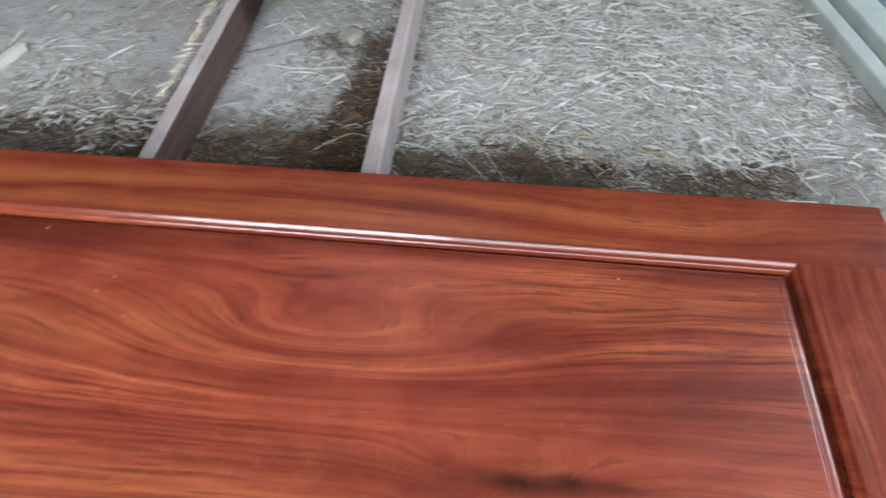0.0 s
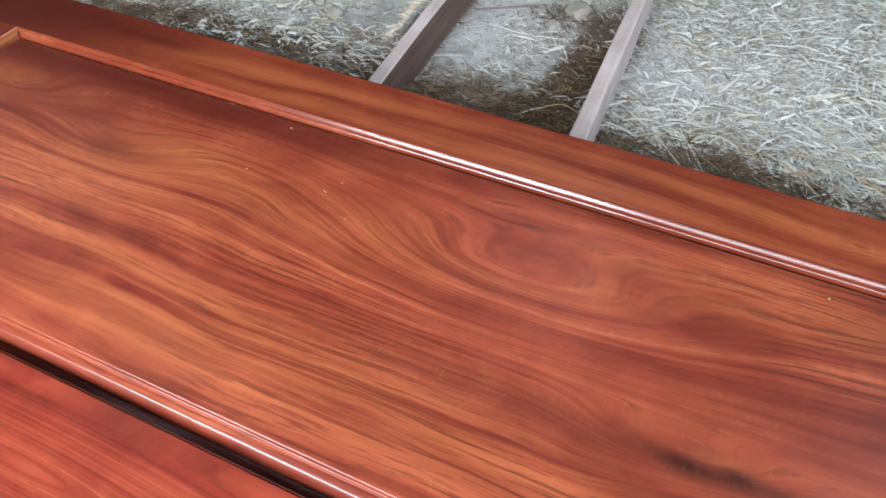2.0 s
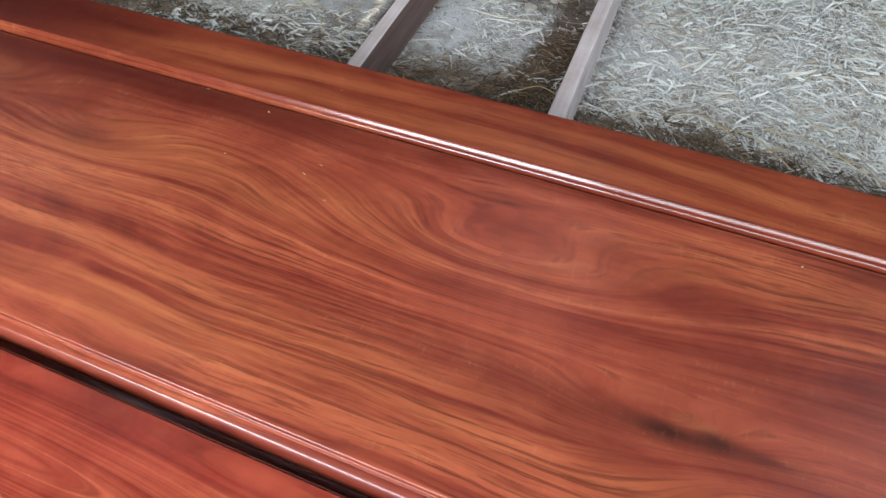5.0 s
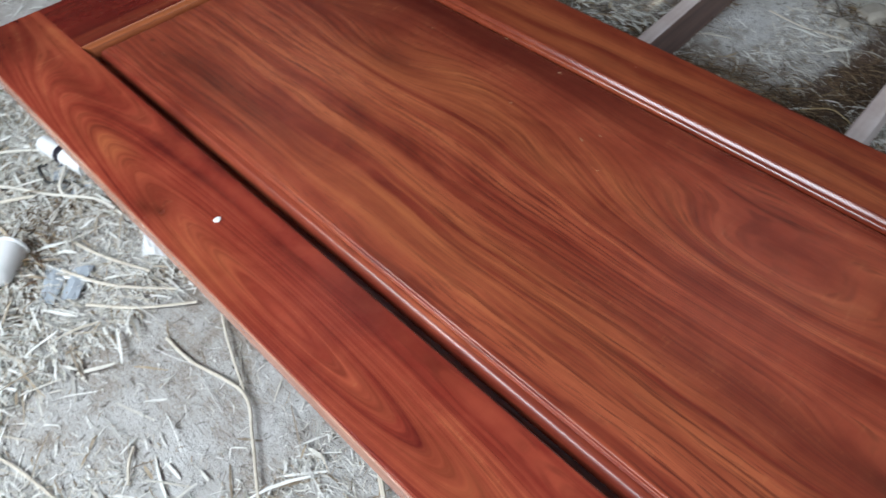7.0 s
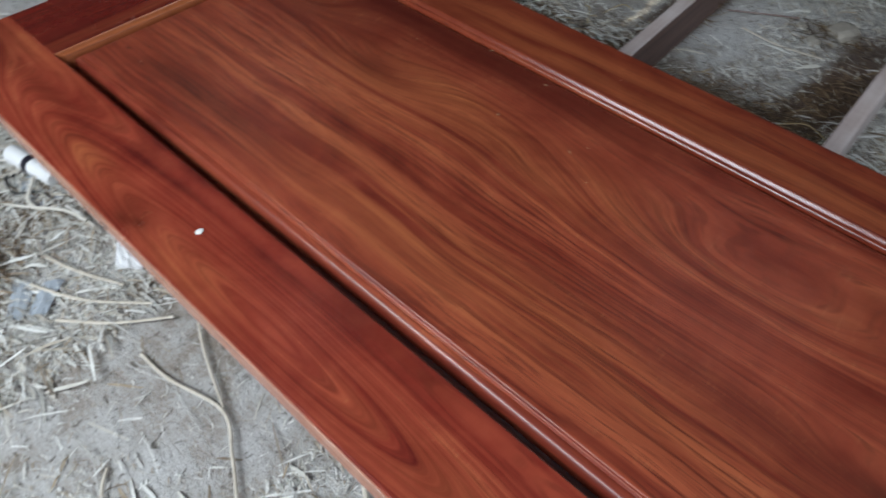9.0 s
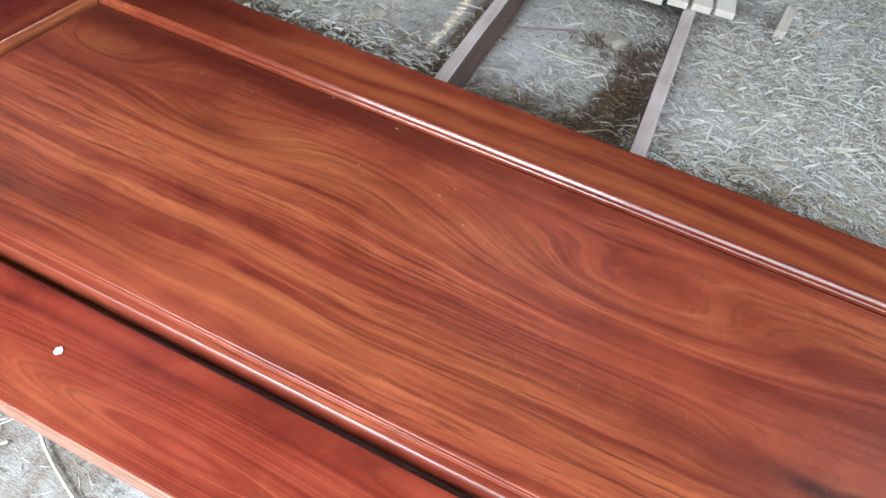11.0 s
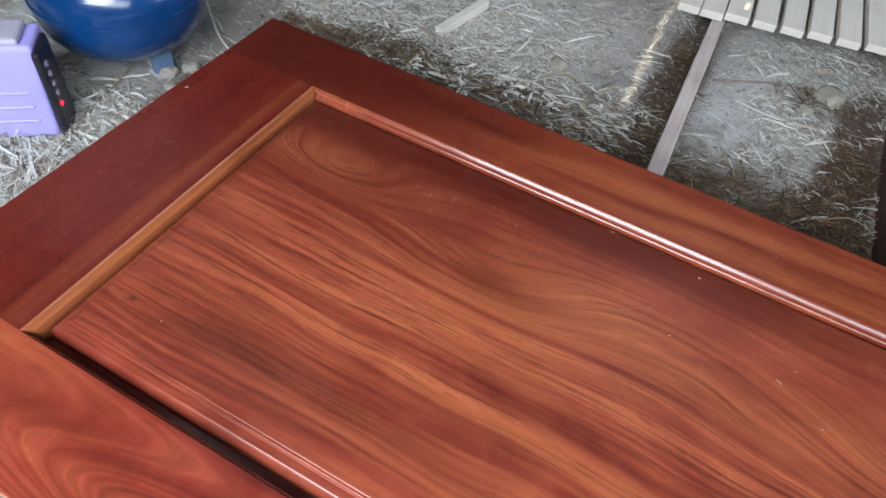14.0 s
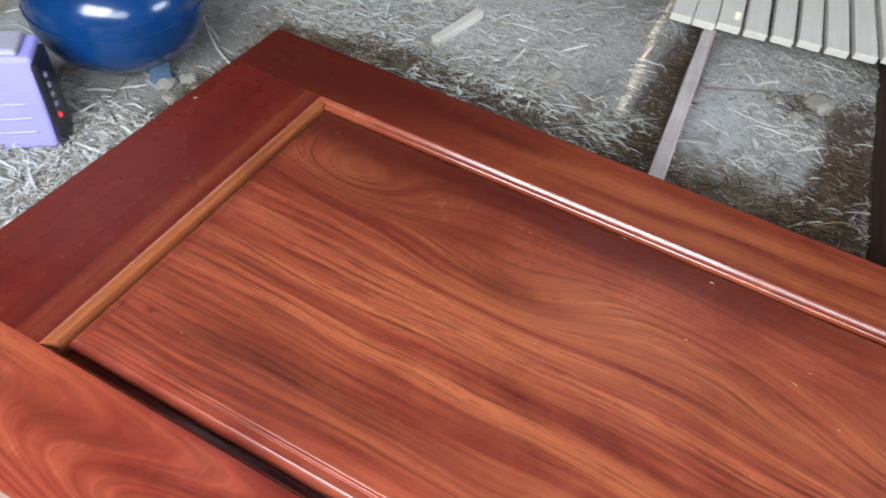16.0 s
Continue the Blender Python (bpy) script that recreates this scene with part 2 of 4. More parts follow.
def dusty_ground():
    n = Nodes("dusty_ground")
    x, y, z, p = n.world_xyz()
    big = n.noise(p, 2.3, 5.0, 0.6, 0.6)
    mid = n.noise(p, 14.0, 6.0, 0.65, 0.4)
    grit = n.noise(p, 160.0, 4.0, 0.7)
    fibre = n.noise(n.xyz(n.math("MULTIPLY", x, 40.0), n.math("MULTIPLY", y, 170.0), 3.0), 1.0, 3.0, 0.6, 2.5)
    fac = n.math("ADD", n.math("MULTIPLY", big, 0.45), n.math("ADD", n.math("MULTIPLY", mid, 0.3), n.math("MULTIPLY", fibre, 0.25)))
    colour = n.ramp(n.spread(fac, 0.34, 0.64), [(0.0, (0.13, 0.092, 0.064)), (0.26, (0.29, 0.25, 0.215)), (0.55, (0.45, 0.44, 0.43)), (1.0, (0.60, 0.60, 0.60))])
    colour = n.mix(n.spread(grit, 0.66, 0.78), colour, (0.68, 0.66, 0.60))
    colour = n.mix(n.math("MULTIPLY", n.spread(grit, 0.36, 0.26), 0.8), colour, (0.09, 0.075, 0.06))
    # Brown litter band, also carrying the door's shade in the ground colour.
    shaded_litter = n.spread(n.math("ADD", y, n.math("MULTIPLY", n.math("SUBTRACT", mid, 0.5), 0.5)), 0.88, 0.66)
    shaded_litter = n.math("MULTIPLY", shaded_litter, n.math("MULTIPLY", n.math("MULTIPLY", n.spread(y, 0.0, 0.05), n.math("MULTIPLY", n.spread(x, -0.9, -0.5), n.spread(x, 2.5, 2.1))), n.spread(big, 0.30, 0.50)))
    colour = n.mix(n.math("MULTIPLY", shaded_litter, 0.8), colour, n.ramp(fibre, [(0.35, (0.075, 0.05, 0.033)), (0.7, (0.22, 0.155, 0.095))]))
    # Shade left of the timbers, mixed with brown litter, painted into the ground.
    for cx, cy, a, b in ((0.487, 1.00, 0.068, 0.44), (1.02, 1.05, 0.09, 0.26), (0.98, 0.70, 0.08, 0.3)):
        beam_shade = n.math("MULTIPLY", n.spread(n.hill(x, y, cx, cy, a, b), 0.18, 0.45), n.spread(mid, 0.25, 0.40))
        colour = n.mix(n.math("MULTIPLY", beam_shade, 0.85), colour, n.ramp(fibre, [(0.35, (0.065, 0.036, 0.025)), (0.7, (0.15, 0.085, 0.055))]))
    for cx, cy, a, b in ((-0.92, -0.62, 0.22, 0.30), (0.05, 1.20, 0.38, 0.36)):
        bare = n.math("MULTIPLY", n.spread(n.hill(x, y, cx, cy, a, b), 0.25, 0.6), 0.7)
        colour = n.mix(bare, colour, n.ramp(mid, [(0.3, (0.44, 0.40, 0.375)), (0.7, (0.62, 0.58, 0.555))]))
    # Dark gaps between shavings put into the colour by noise; no hollows are modelled.
    dark_gap = n.noise(p, 42.0, 5.0, 0.7, 1.2)
    colour = n.mix(n.math("MULTIPLY", n.spread(dark_gap, 0.43, 0.33), 0.85), colour, (0.065, 0.05, 0.038))
    n.bump(n.math("ADD", mid, n.math("ADD", n.math("MULTIPLY", grit, 0.35), n.math("MULTIPLY", fibre, 0.4))), 0.8, 0.009)
    return n.set(colour, 0.95)


# Straw browns, taken dark enough to stand in for shade as well.
def shaded_straw_material():
    n = Nodes("shade_toned_straw")
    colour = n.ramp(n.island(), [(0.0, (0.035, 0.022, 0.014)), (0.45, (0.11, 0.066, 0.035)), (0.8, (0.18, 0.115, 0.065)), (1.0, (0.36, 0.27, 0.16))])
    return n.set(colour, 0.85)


def shaving_material():
    n = Nodes("pale_shavings")
    r = n.island()
    colour = n.ramp(r, [(0.0, (0.13, 0.085, 0.05)), (0.12, (0.36, 0.27, 0.17)), (0.26, (0.54, 0.51, 0.45)), (0.6, (0.70, 0.70, 0.67)), (1.0, (0.82, 0.83, 0.82))])
    colour = n.mix(0.25, colour, n.ramp(n.noise(n.world_xyz()[3], 60.0, 3.0), [(0.3, (0.25, 0.2, 0.15)), (0.7, (0.7, 0.68, 0.63))]))
    return n.set(colour, 0.85)


def sawn_wood(name, dark, light, grain=1.0, rough=0.75):
    n = Nodes(name)
    p = n.local()
    s = n.tree.nodes.new("ShaderNodeSeparateXYZ")
    n.put(s.inputs[0], p)
    shift = n.math("MULTIPLY", n.any_object(), 9.0)
    v = n.xyz(n.math("ADD", n.math("MULTIPLY", s.outputs[0], 60.0 * grain), shift), n.math("ADD", n.math("MULTIPLY", s.outputs[1], 3.0), shift), n.math("MULTIPLY", s.outputs[2], 60.0 * grain))
    g = n.noise(v, 1.0, 5.0, 0.6, 0.4)
    dust = n.noise(p, 9.0, 5.0, 0.65)
    colour = n.ramp(n.math("ADD", n.math("MULTIPLY", g, 0.6), n.math("MULTIPLY", dust, 0.4)), [(0.35, dark), (0.65, light)])
    n.bump(g, 0.3, 0.002)
    return n.set(colour, rough)


def plain(name, colour, rough, vary=0.25, scale=30.0, metal=0.0, bump=0.1, **more):
    n = Nodes(name)
    p = n.local()
    f = n.math("ADD", n.math("MULTIPLY", n.noise(p, scale, 4.0, 0.6), 0.5), n.math("MULTIPLY", n.noise(p, scale * 0.15, 3.0, 0.6), 0.5))
    low = tuple(c * (1 - vary) for c in colour)
    high = tuple(min(1.0, c * (1 + vary)) for c in colour)
    n.bump(f, bump, 0.001)
    return n.set(n.ramp(f, [(0.35, low), (0.65, high)]), rough, metal, **more)


GROUND = dusty_ground()
SHAVINGS = shaving_material()
SHADE_TONED_STRAW = shaded_straw_material()


def lit_timber(name, side):
    """Red-brown timber; light painted pale on its top and, by side, its +x flank."""
    n = Nodes(name)
    p = n.local()
    s = n.tree.nodes.new("ShaderNodeSeparateXYZ")
    n.put(s.inputs[0], p)
    g = n.noise(n.xyz(n.math("MULTIPLY", s.outputs[0], 60.0), n.math("MULTIPLY", s.outputs[1], 3.0), n.math("MULTIPLY", s.outputs[2], 60.0)), 1.0, 5.0, 0.6, 0.4)
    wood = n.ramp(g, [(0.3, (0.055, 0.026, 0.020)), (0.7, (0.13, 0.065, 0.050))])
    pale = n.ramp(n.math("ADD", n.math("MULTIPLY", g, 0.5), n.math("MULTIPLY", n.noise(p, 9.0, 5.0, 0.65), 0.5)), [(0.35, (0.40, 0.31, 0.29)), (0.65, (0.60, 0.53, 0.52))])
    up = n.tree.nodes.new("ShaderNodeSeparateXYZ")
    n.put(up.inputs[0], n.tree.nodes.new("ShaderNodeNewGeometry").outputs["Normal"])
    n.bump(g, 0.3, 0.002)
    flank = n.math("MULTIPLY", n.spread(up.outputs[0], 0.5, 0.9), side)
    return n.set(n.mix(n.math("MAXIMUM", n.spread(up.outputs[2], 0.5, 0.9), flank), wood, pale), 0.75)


# The second timber's +x flank is painted nearly as light as its top.
BEAM_WOOD = lit_timber("lit_timber", 0.06)
FLANK_LIT_BEAM = lit_timber("flank_lit_timber", 0.9)
DARK_BEAM = sawn_wood("dark_beam", (0.16, 0.10, 0.085), (0.34, 0.265, 0.25))
SLAT_WOOD = sawn_wood("pale_slat", (0.66, 0.60, 0.53), (0.78, 0.73, 0.67))
STRIP_WOOD = sawn_wood("pale_strip", (0.52, 0.46, 0.38), (0.70, 0.65, 0.57))
STRAW_GOLD = sawn_wood("golden_straw", (0.34, 0.25, 0.12), (0.56, 0.45, 0.26))
TRESTLE_WOOD = sawn_wood("trestle_wood", (0.22, 0.16, 0.11), (0.38, 0.30, 0.22))
UNSEEN_WALL = sawn_wood("unseen_wall_boards", (0.03, 0.022, 0.017), (0.07, 0.052, 0.04), 0.3, 0.85)
UNSEEN_ROOF = plain("unseen_rusty_roof", (0.035, 0.025, 0.021), 0.6, 0.4, 6.0)
BLUE_PAINT = plain("blue_tank_paint", (0.004, 0.040, 0.150), 0.20, 0.25, 12.0, 0.0, 0.05, **{"Coat Weight": 0.4, "Coat Roughness": 0.15})
BLUE_GREY = plain("blue_grey_paint", (0.09, 0.15, 0.24), 0.45)
GREY_RUBBER = plain("grey_rubber", (0.33, 0.33, 0.33), 0.7)
LILAC = plain("lilac_metal", (0.40, 0.36, 0.82), 0.38, 0.06, 8.0, 0.0, 0.03)
LILAC_GREY = plain("lilac_grey_plastic", (0.42, 0.40, 0.50), 0.5, 0.12)
SLATE = plain("slate_plastic", (0.12, 0.17, 0.21), 0.5, 0.2)
BLACK = plain("black_plastic", (0.018, 0.016, 0.026), 0.35, 0.3)
KNOB_GREY = plain("grey_knob", (0.17, 0.15, 0.24), 0.4, 0.2)
WHITE_PLASTIC = plain("white_plastic", (0.80, 0.81, 0.83), 0.4, 0.04, 20.0)
WHITE_CABLE = plain("white_cable", (0.66, 0.63, 0.57), 0.5, 0.1)
BLACK_CABLE = plain("black_cable", (0.03, 0.03, 0.03), 0.5, 0.2)
BROWN_CABLE = plain("dusty_cable", (0.26, 0.23, 0.18), 0.8, 0.2)
TEAL_FILM = plain("teal_film", (0.02, 0.34, 0.50), 0.25, 0.3, 18.0, 0.0, 0.5)
GREY_PAPER = plain("grey_paper", (0.34, 0.38, 0.43), 0.7, 0.2, 15.0)
PALE_BOARD = plain("pale_board", (0.66, 0.62, 0.56), 0.8, 0.1, 12.0)
GREEN_GREY = plain("green_grey_paint", (0.42, 0.46, 0.43), 0.5, 0.15, 10.0)
BLUE_TINT = plain("pale_blue_paint", (0.36, 0.46, 0.52), 0.5, 0.12, 10.0)
STONE = plain("dusty_stone", (0.34, 0.31, 0.27), 0.9, 0.25, 25.0, 0.0, 0.6)
FLECK = plain("white_paint", (0.78, 0.76, 0.72), 0.6, 0.1)
CHAFF = plain("pale_chaff", (0.42, 0.27, 0.16), 0.8, 0.2)
def translucent_sheet():
    n = Nodes("milky_sheet")
    t = n.tree.nodes.new("ShaderNodeBsdfTranslucent")
    t.inputs["Color"].default_value = (0.82, 0.87, 0.98, 1)
    m = n.tree.nodes.new("ShaderNodeMixShader")
    m.inputs[0].default_value = 0.86
    n.set(n.ramp(n.noise(n.local(), 3.0), [(0.3, (0.4, 0.42, 0.45)), (0.7, (0.55, 0.57, 0.6))]), 0.5)
    n.tree.links.new(n.bsdf.outputs[0], m.inputs[1])
    n.tree.links.new(t.outputs[0], m.inputs[2])
    n.tree.links.new(m.outputs[0], n.out.inputs["Surface"])
    return n.mat


SHEEN_SHEET = translucent_sheet()
LED = Nodes("red_lamp").set((0.6, 0.01, 0.02), 0.3, 0.0, **{"Emission Color": (1.0, 0.03, 0.06, 1), "Emission Strength": 2.0})


# ---- building ----
def mesh_of(bm, name, material, smooth=False):
    me = bpy.data.meshes.new(name)
    bmesh.ops.recalc_face_normals(bm, faces=bm.faces)
    bm.to_mesh(me)
    bm.free()
    me.materials.append(material)
    if smooth:
        me.polygons.foreach_set("use_smooth", [True] * len(me.polygons))
        me.set_sharp_from_angle(angle=radians(38))
    return me


def thing(name, at, label, category, group="", kind=""):
    """An empty at the base of a thing; parts hang under it."""
    ob = new(name)
    ob.location = at
    ob.empty_display_size = 0.05
    return tagged(ob, label, category, group, kind)


def base_of(ob):
    p = Vector(ob.location)
    while ob.parent:
        ob = ob.parent
        p += Vector(ob.location)
    return p


def part(name, bm, material, parent, label="", smooth=False):
    """A bmesh in world metres as one mesh under its thing."""
    bmesh.ops.translate(bm, verts=bm.verts, vec=-base_of(parent))
    ob = new(name, mesh_of(bm, name, material, smooth))
    ob.parent = parent
    return tagged(ob, label)


def single(name, bm, material, label, category, group="", kind="", smooth=False, at=None):
    """A thing of one mesh; its origin lies at its base."""
    pts = [v.co for v in bm.verts]
    mid = Vector(at) if at else Vector(((min(p.x for p in pts) + max(p.x for p in pts)) / 2, (min(p.y for p in pts) + max(p.y for p in pts)) / 2, min(p.z for p in pts)))
    bmesh.ops.translate(bm, verts=bm.verts, vec=-mid)
    ob = new(name, mesh_of(bm, name, material, smooth))
    ob.location = mid
    return tagged(ob, label, category, group, kind)


def box(lo, hi, bevel=0.0, segments=2, m=None, bm=None):
    bm = bm or bmesh.new()
    made = bmesh.ops.create_cube(bm, size=1.0)["verts"]
    for v in made:
        v.co = Vector([l + (c + 0.5) * (h - l) for l, h, c in zip(lo, hi, v.co)])
    if bevel:
        edges = list({e for v in made for e in v.link_edges})
        made = bmesh.ops.bevel(bm, geom=edges, offset=bevel, segments=segments, affect="EDGES", profile=0.5)["verts"]
    if m is not None:
        bmesh.ops.transform(bm, matrix=m, verts=list(bm.verts))
    return bm


def curve_points(pts, steps=8):
    """A smooth line through points (Catmull-Rom)."""
    pts = [Vector(p) for p in pts]
    out = []
    for i in range(len(pts) - 1):
        a, b, c, d = pts[max(i - 1, 0)], pts[i], pts[i + 1], pts[min(i + 2, len(pts) - 1)]
        for k in range(steps):
            t = k / steps
            out.append(0.5 * (2 * b + (c - a) * t + (2 * a - 5 * b + 4 * c - d) * t * t + (3 * b - a - 3 * c + d) * t ** 3))
    return out + [pts[-1]]


def sweep(pts, radius, sides=8, flat=1.0, taper=0.0, steps=8, rough=0.0, seed=0):
    """A rod along a line: flat squeezes its height, taper thins its end, rough makes it uneven."""
    rng = random.Random(seed)
    bm = bmesh.new()
    line = curve_points(pts, steps)
    rings = []
    for i, p in enumerate(line):
        way = (line[min(i + 1, len(line) - 1)] - line[max(i - 1, 0)]).normalized()
        side = way.cross(Vector((0, 0, 1)))
        side = side.normalized() if side.length > 1e-4 else Vector((1, 0, 0))
        up = side.cross(way)
        r = radius * (1 - taper * i / len(line)) * (1 + rough * (rng.random() - 0.5))
        rings.append([bm.verts.new(p + r * (math.cos(a) * side + flat * math.sin(a) * up)) for a in (2 * math.pi * k / sides for k in range(sides))])
    for a, b in zip(rings, rings[1:]):
        for k in range(sides):
            bm.faces.new((a[k], a[(k + 1) % sides], b[(k + 1) % sides], b[k]))
    bm.faces.new(rings[0][::-1])
    bm.faces.new(rings[-1])
    return bm


def lathe(profile, sides=32, m=None):
    """A solid of rotation about z from (radius, height) pairs; closed where the radius is nought."""
    bm = bmesh.new()
    rings = []
    for r, z in profile:
        rings.append([bm.verts.new((0, 0, z))] if r < 1e-6 else [bm.verts.new((r * math.cos(2 * math.pi * k / sides), r * math.sin(2 * math.pi * k / sides), z)) for k in range(sides)])
    for a, b in zip(rings, rings[1:]):
        for k in range(sides):
            j = (k + 1) % sides
            if len(a) == 1 and len(b) > 1:
                bm.faces.new((a[0], b[j], b[k]))
            elif len(b) == 1 and len(a) > 1:
                bm.faces.new((a[k], a[j], b[0]))
            elif len(a) > 1:
                bm.faces.new((a[k], a[j], b[j], b[k]))
    for ring in (rings[0], rings[-1]):
        if len(ring) > 1:
            bm.faces.new(ring)
    if m is not None:
        bmesh.ops.transform(bm, matrix=m, verts=list(bm.verts))
    return bm


def swell(x, y):
    """The uneven floor's height."""
    return 0.007 * noise.noise((x * 2.1, y * 2.1, 0.3)) + 0.004 * noise.noise((x * 7.0, y * 7.0, 1.7)) + 0.002 * noise.noise((x * 21.0, y * 21.0, 4.2))


# ---- the floor ----
def make_ground():
    xs = [-60, -20, -8, -4, -2.4] + [-1.7 + 0.025 * i for i in range(193)] + [3.6, 5, 9, 20, 60]
    ys = [-60, -20, -8, -4, -2.2] + [-1.5 + 0.025 * i for i in range(157)] + [3.0, 4.5, 9, 20, 60]
    verts = [(x, y, swell(x, y) if -1.7 <= x <= 3.2 and -1.5 <= y <= 2.5 else 0.0) for y in ys for x in xs]
    w = len(xs)
    faces = [(j * w + i, j * w + i + 1, (j + 1) * w + i + 1, (j + 1) * w + i) for j in range(len(ys) - 1) for i in range(w - 1)]
    me = bpy.data.meshes.new("ground")
    me.from_pydata(verts, [], faces)
    me.materials.append(GROUND)
    me.polygons.foreach_set("use_smooth", [True] * len(me.polygons))
    tagged(new("ground", me), "dusty grey earth floor trodden with wood dust", "ground", kind="structure")


make_ground()

# ---- unseen shed, added to close off and shape the light ----
X0, X1, Y0, Y1, TOP = -3.4, 4.6, -2.4, 4.3, 2.9


def make_unseen_shed():
    def wall(name, *boxes):
        bm = bmesh.new()
        for lo, hi in boxes:
            box(lo, hi, bm=bm)
        ob = single(name, bm, UNSEEN_WALL, "unseen dim brown boarded wall added to close off the light", "wall", kind="structure", at=(0, 0, 0))
        return ob

    wall("wall_west", ((X0 - 0.1, Y0, 0), (X0, Y1, TOP)))
    wall("wall_north", ((X0 - 0.1, Y1, 0), (X1 + 0.1, Y1 + 0.1, TOP)))
    wall("wall_south", ((X0 - 0.1, Y0 - 0.1, 0), (-0.7, Y0, TOP)), ((-0.7, Y0 - 0.1, 0), (1.15, Y0, 1.3)), ((-0.7, Y0 - 0.1, 2.65), (1.15, Y0, TOP)), ((1.15, Y0 - 0.1, 0), (1.2, Y0, TOP)),
         ((1.2, Y0 - 0.1, 0), (3.3, Y0, 1.4)), ((1.2, Y0 - 0.1, 2.65), (3.3, Y0, TOP)), ((3.3, Y0 - 0.1, 0), (X1 + 0.1, Y0, TOP)))
    wall("wall_east", ((X1, Y0, 0), (X1 + 0.1, 0.45, TOP)), ((X1, 0.45, 0), (X1 + 0.1, 2.7, 1.3)), ((X1, 0.45, 2.5), (X1 + 0.1, 2.7, TOP)), ((X1, 2.7, 0), (X1 + 0.1, Y1, TOP)))
    # Unseen roof sheets; their few gaps are placed to drop sun on the floor.
    k = TOP / SUN_WAY.z
    dx, dy = SUN_WAY.x * k, SUN_WAY.y * k
    gaps = [(0.384, 0.80, 0.404, 0.95), (0.376, 0.954, 0.397, 1.10), (0.366, 1.104, 0.388, 1.24), (0.356, 1.244, 0.376, 1.60), (0.628, 1.175, 0.644, 1.225)]
    gaps = [(a + dx, b + dy, c + dx, d + dy) for a, b, c, d in gaps]
    # Unseen translucent sheets, added so the varnish and tank catch a sheen.
    sheets = [(-0.5, -1.4, 0.5, -0.6), (0.2, 1.5, 1.3, 2.5), (2.3, 0.6, 3.3, 1.75), (-3.1, 0.6, -2.2, 1.8), (-1.15, 0.05, -0.6, 0.5)]
    for a, b, c, d in sheets:
        single("sheen_sheet", box((a - 0.03, b - 0.03, TOP + 0.006), (c + 0.03, d + 0.03, TOP + 0.009)), SHEEN_SHEET, "unseen milky translucent roof sheet added for sheen", "roof sheet", kind="structure", at=(0, 0, 0))
    gaps = [g for g in gaps] + sheets
    xs = sorted({X0 - 0.3, X1 + 0.3, *(g[0] for g in gaps), *(g[2] for g in gaps)})
    ys = sorted({Y0 - 0.3, Y1 + 0.3, *(g[1] for g in gaps), *(g[3] for g in gaps)})
    bm = bmesh.new()
    grid = [[bm.verts.new((x, y, TOP)) for x in xs] for y in ys]
    for j in range(len(ys) - 1):
        for i in range(len(xs) - 1):
            mx, my = (xs[i] + xs[i + 1]) / 2, (ys[j] + ys[j + 1]) / 2
            if not any(a < mx < c and b < my < d for a, b, c, d in gaps):
                bm.faces.new((grid[j][i], grid[j][i + 1], grid[j + 1][i + 1], grid[j + 1][i]))
    made = bmesh.ops.extrude_face_region(bm, geom=list(bm.faces))["geom"]
    bmesh.ops.translate(bm, verts=[v for v in made if isinstance(v, bmesh.types.BMVert)], vec=(0, 0, 0.004))
    bm_ob = single("added_roof", bm, UNSEEN_ROOF, "unseen rusty sheet roof added with gaps for the sun strips", "roof", kind="structure", at=(0, 0, 0))
    return bm_ob


make_unseen_shed()

# ---- the door on its trestles ----
ZT = 0.39
L0, LI, RI, R1 = -0.186, 0.0, 1.85, 1.997
N0, NI, FI, F1 = -0.746, -0.6, 0.0, 0.134
THICK = 0.04
GROOVE = 0.030


def rounded_slab(lo, hi, inner=(), bevel=0.003, segments=3):
    """A board whose outer edges are eased; edges in the planes named as inner (axis, place) stay square."""
    bm = box(lo, hi)
    flush = lambda v: any(abs(v.co[ax] - at) < 1e-6 for ax, at in inner)
    eased = [e for e in bm.edges if not (flush(e.verts[0]) or flush(e.verts[1]))]
    bmesh.ops.bevel(bm, geom=eased, offset=bevel, segments=segments, affect="EDGES", profile=0.5)
    return bm


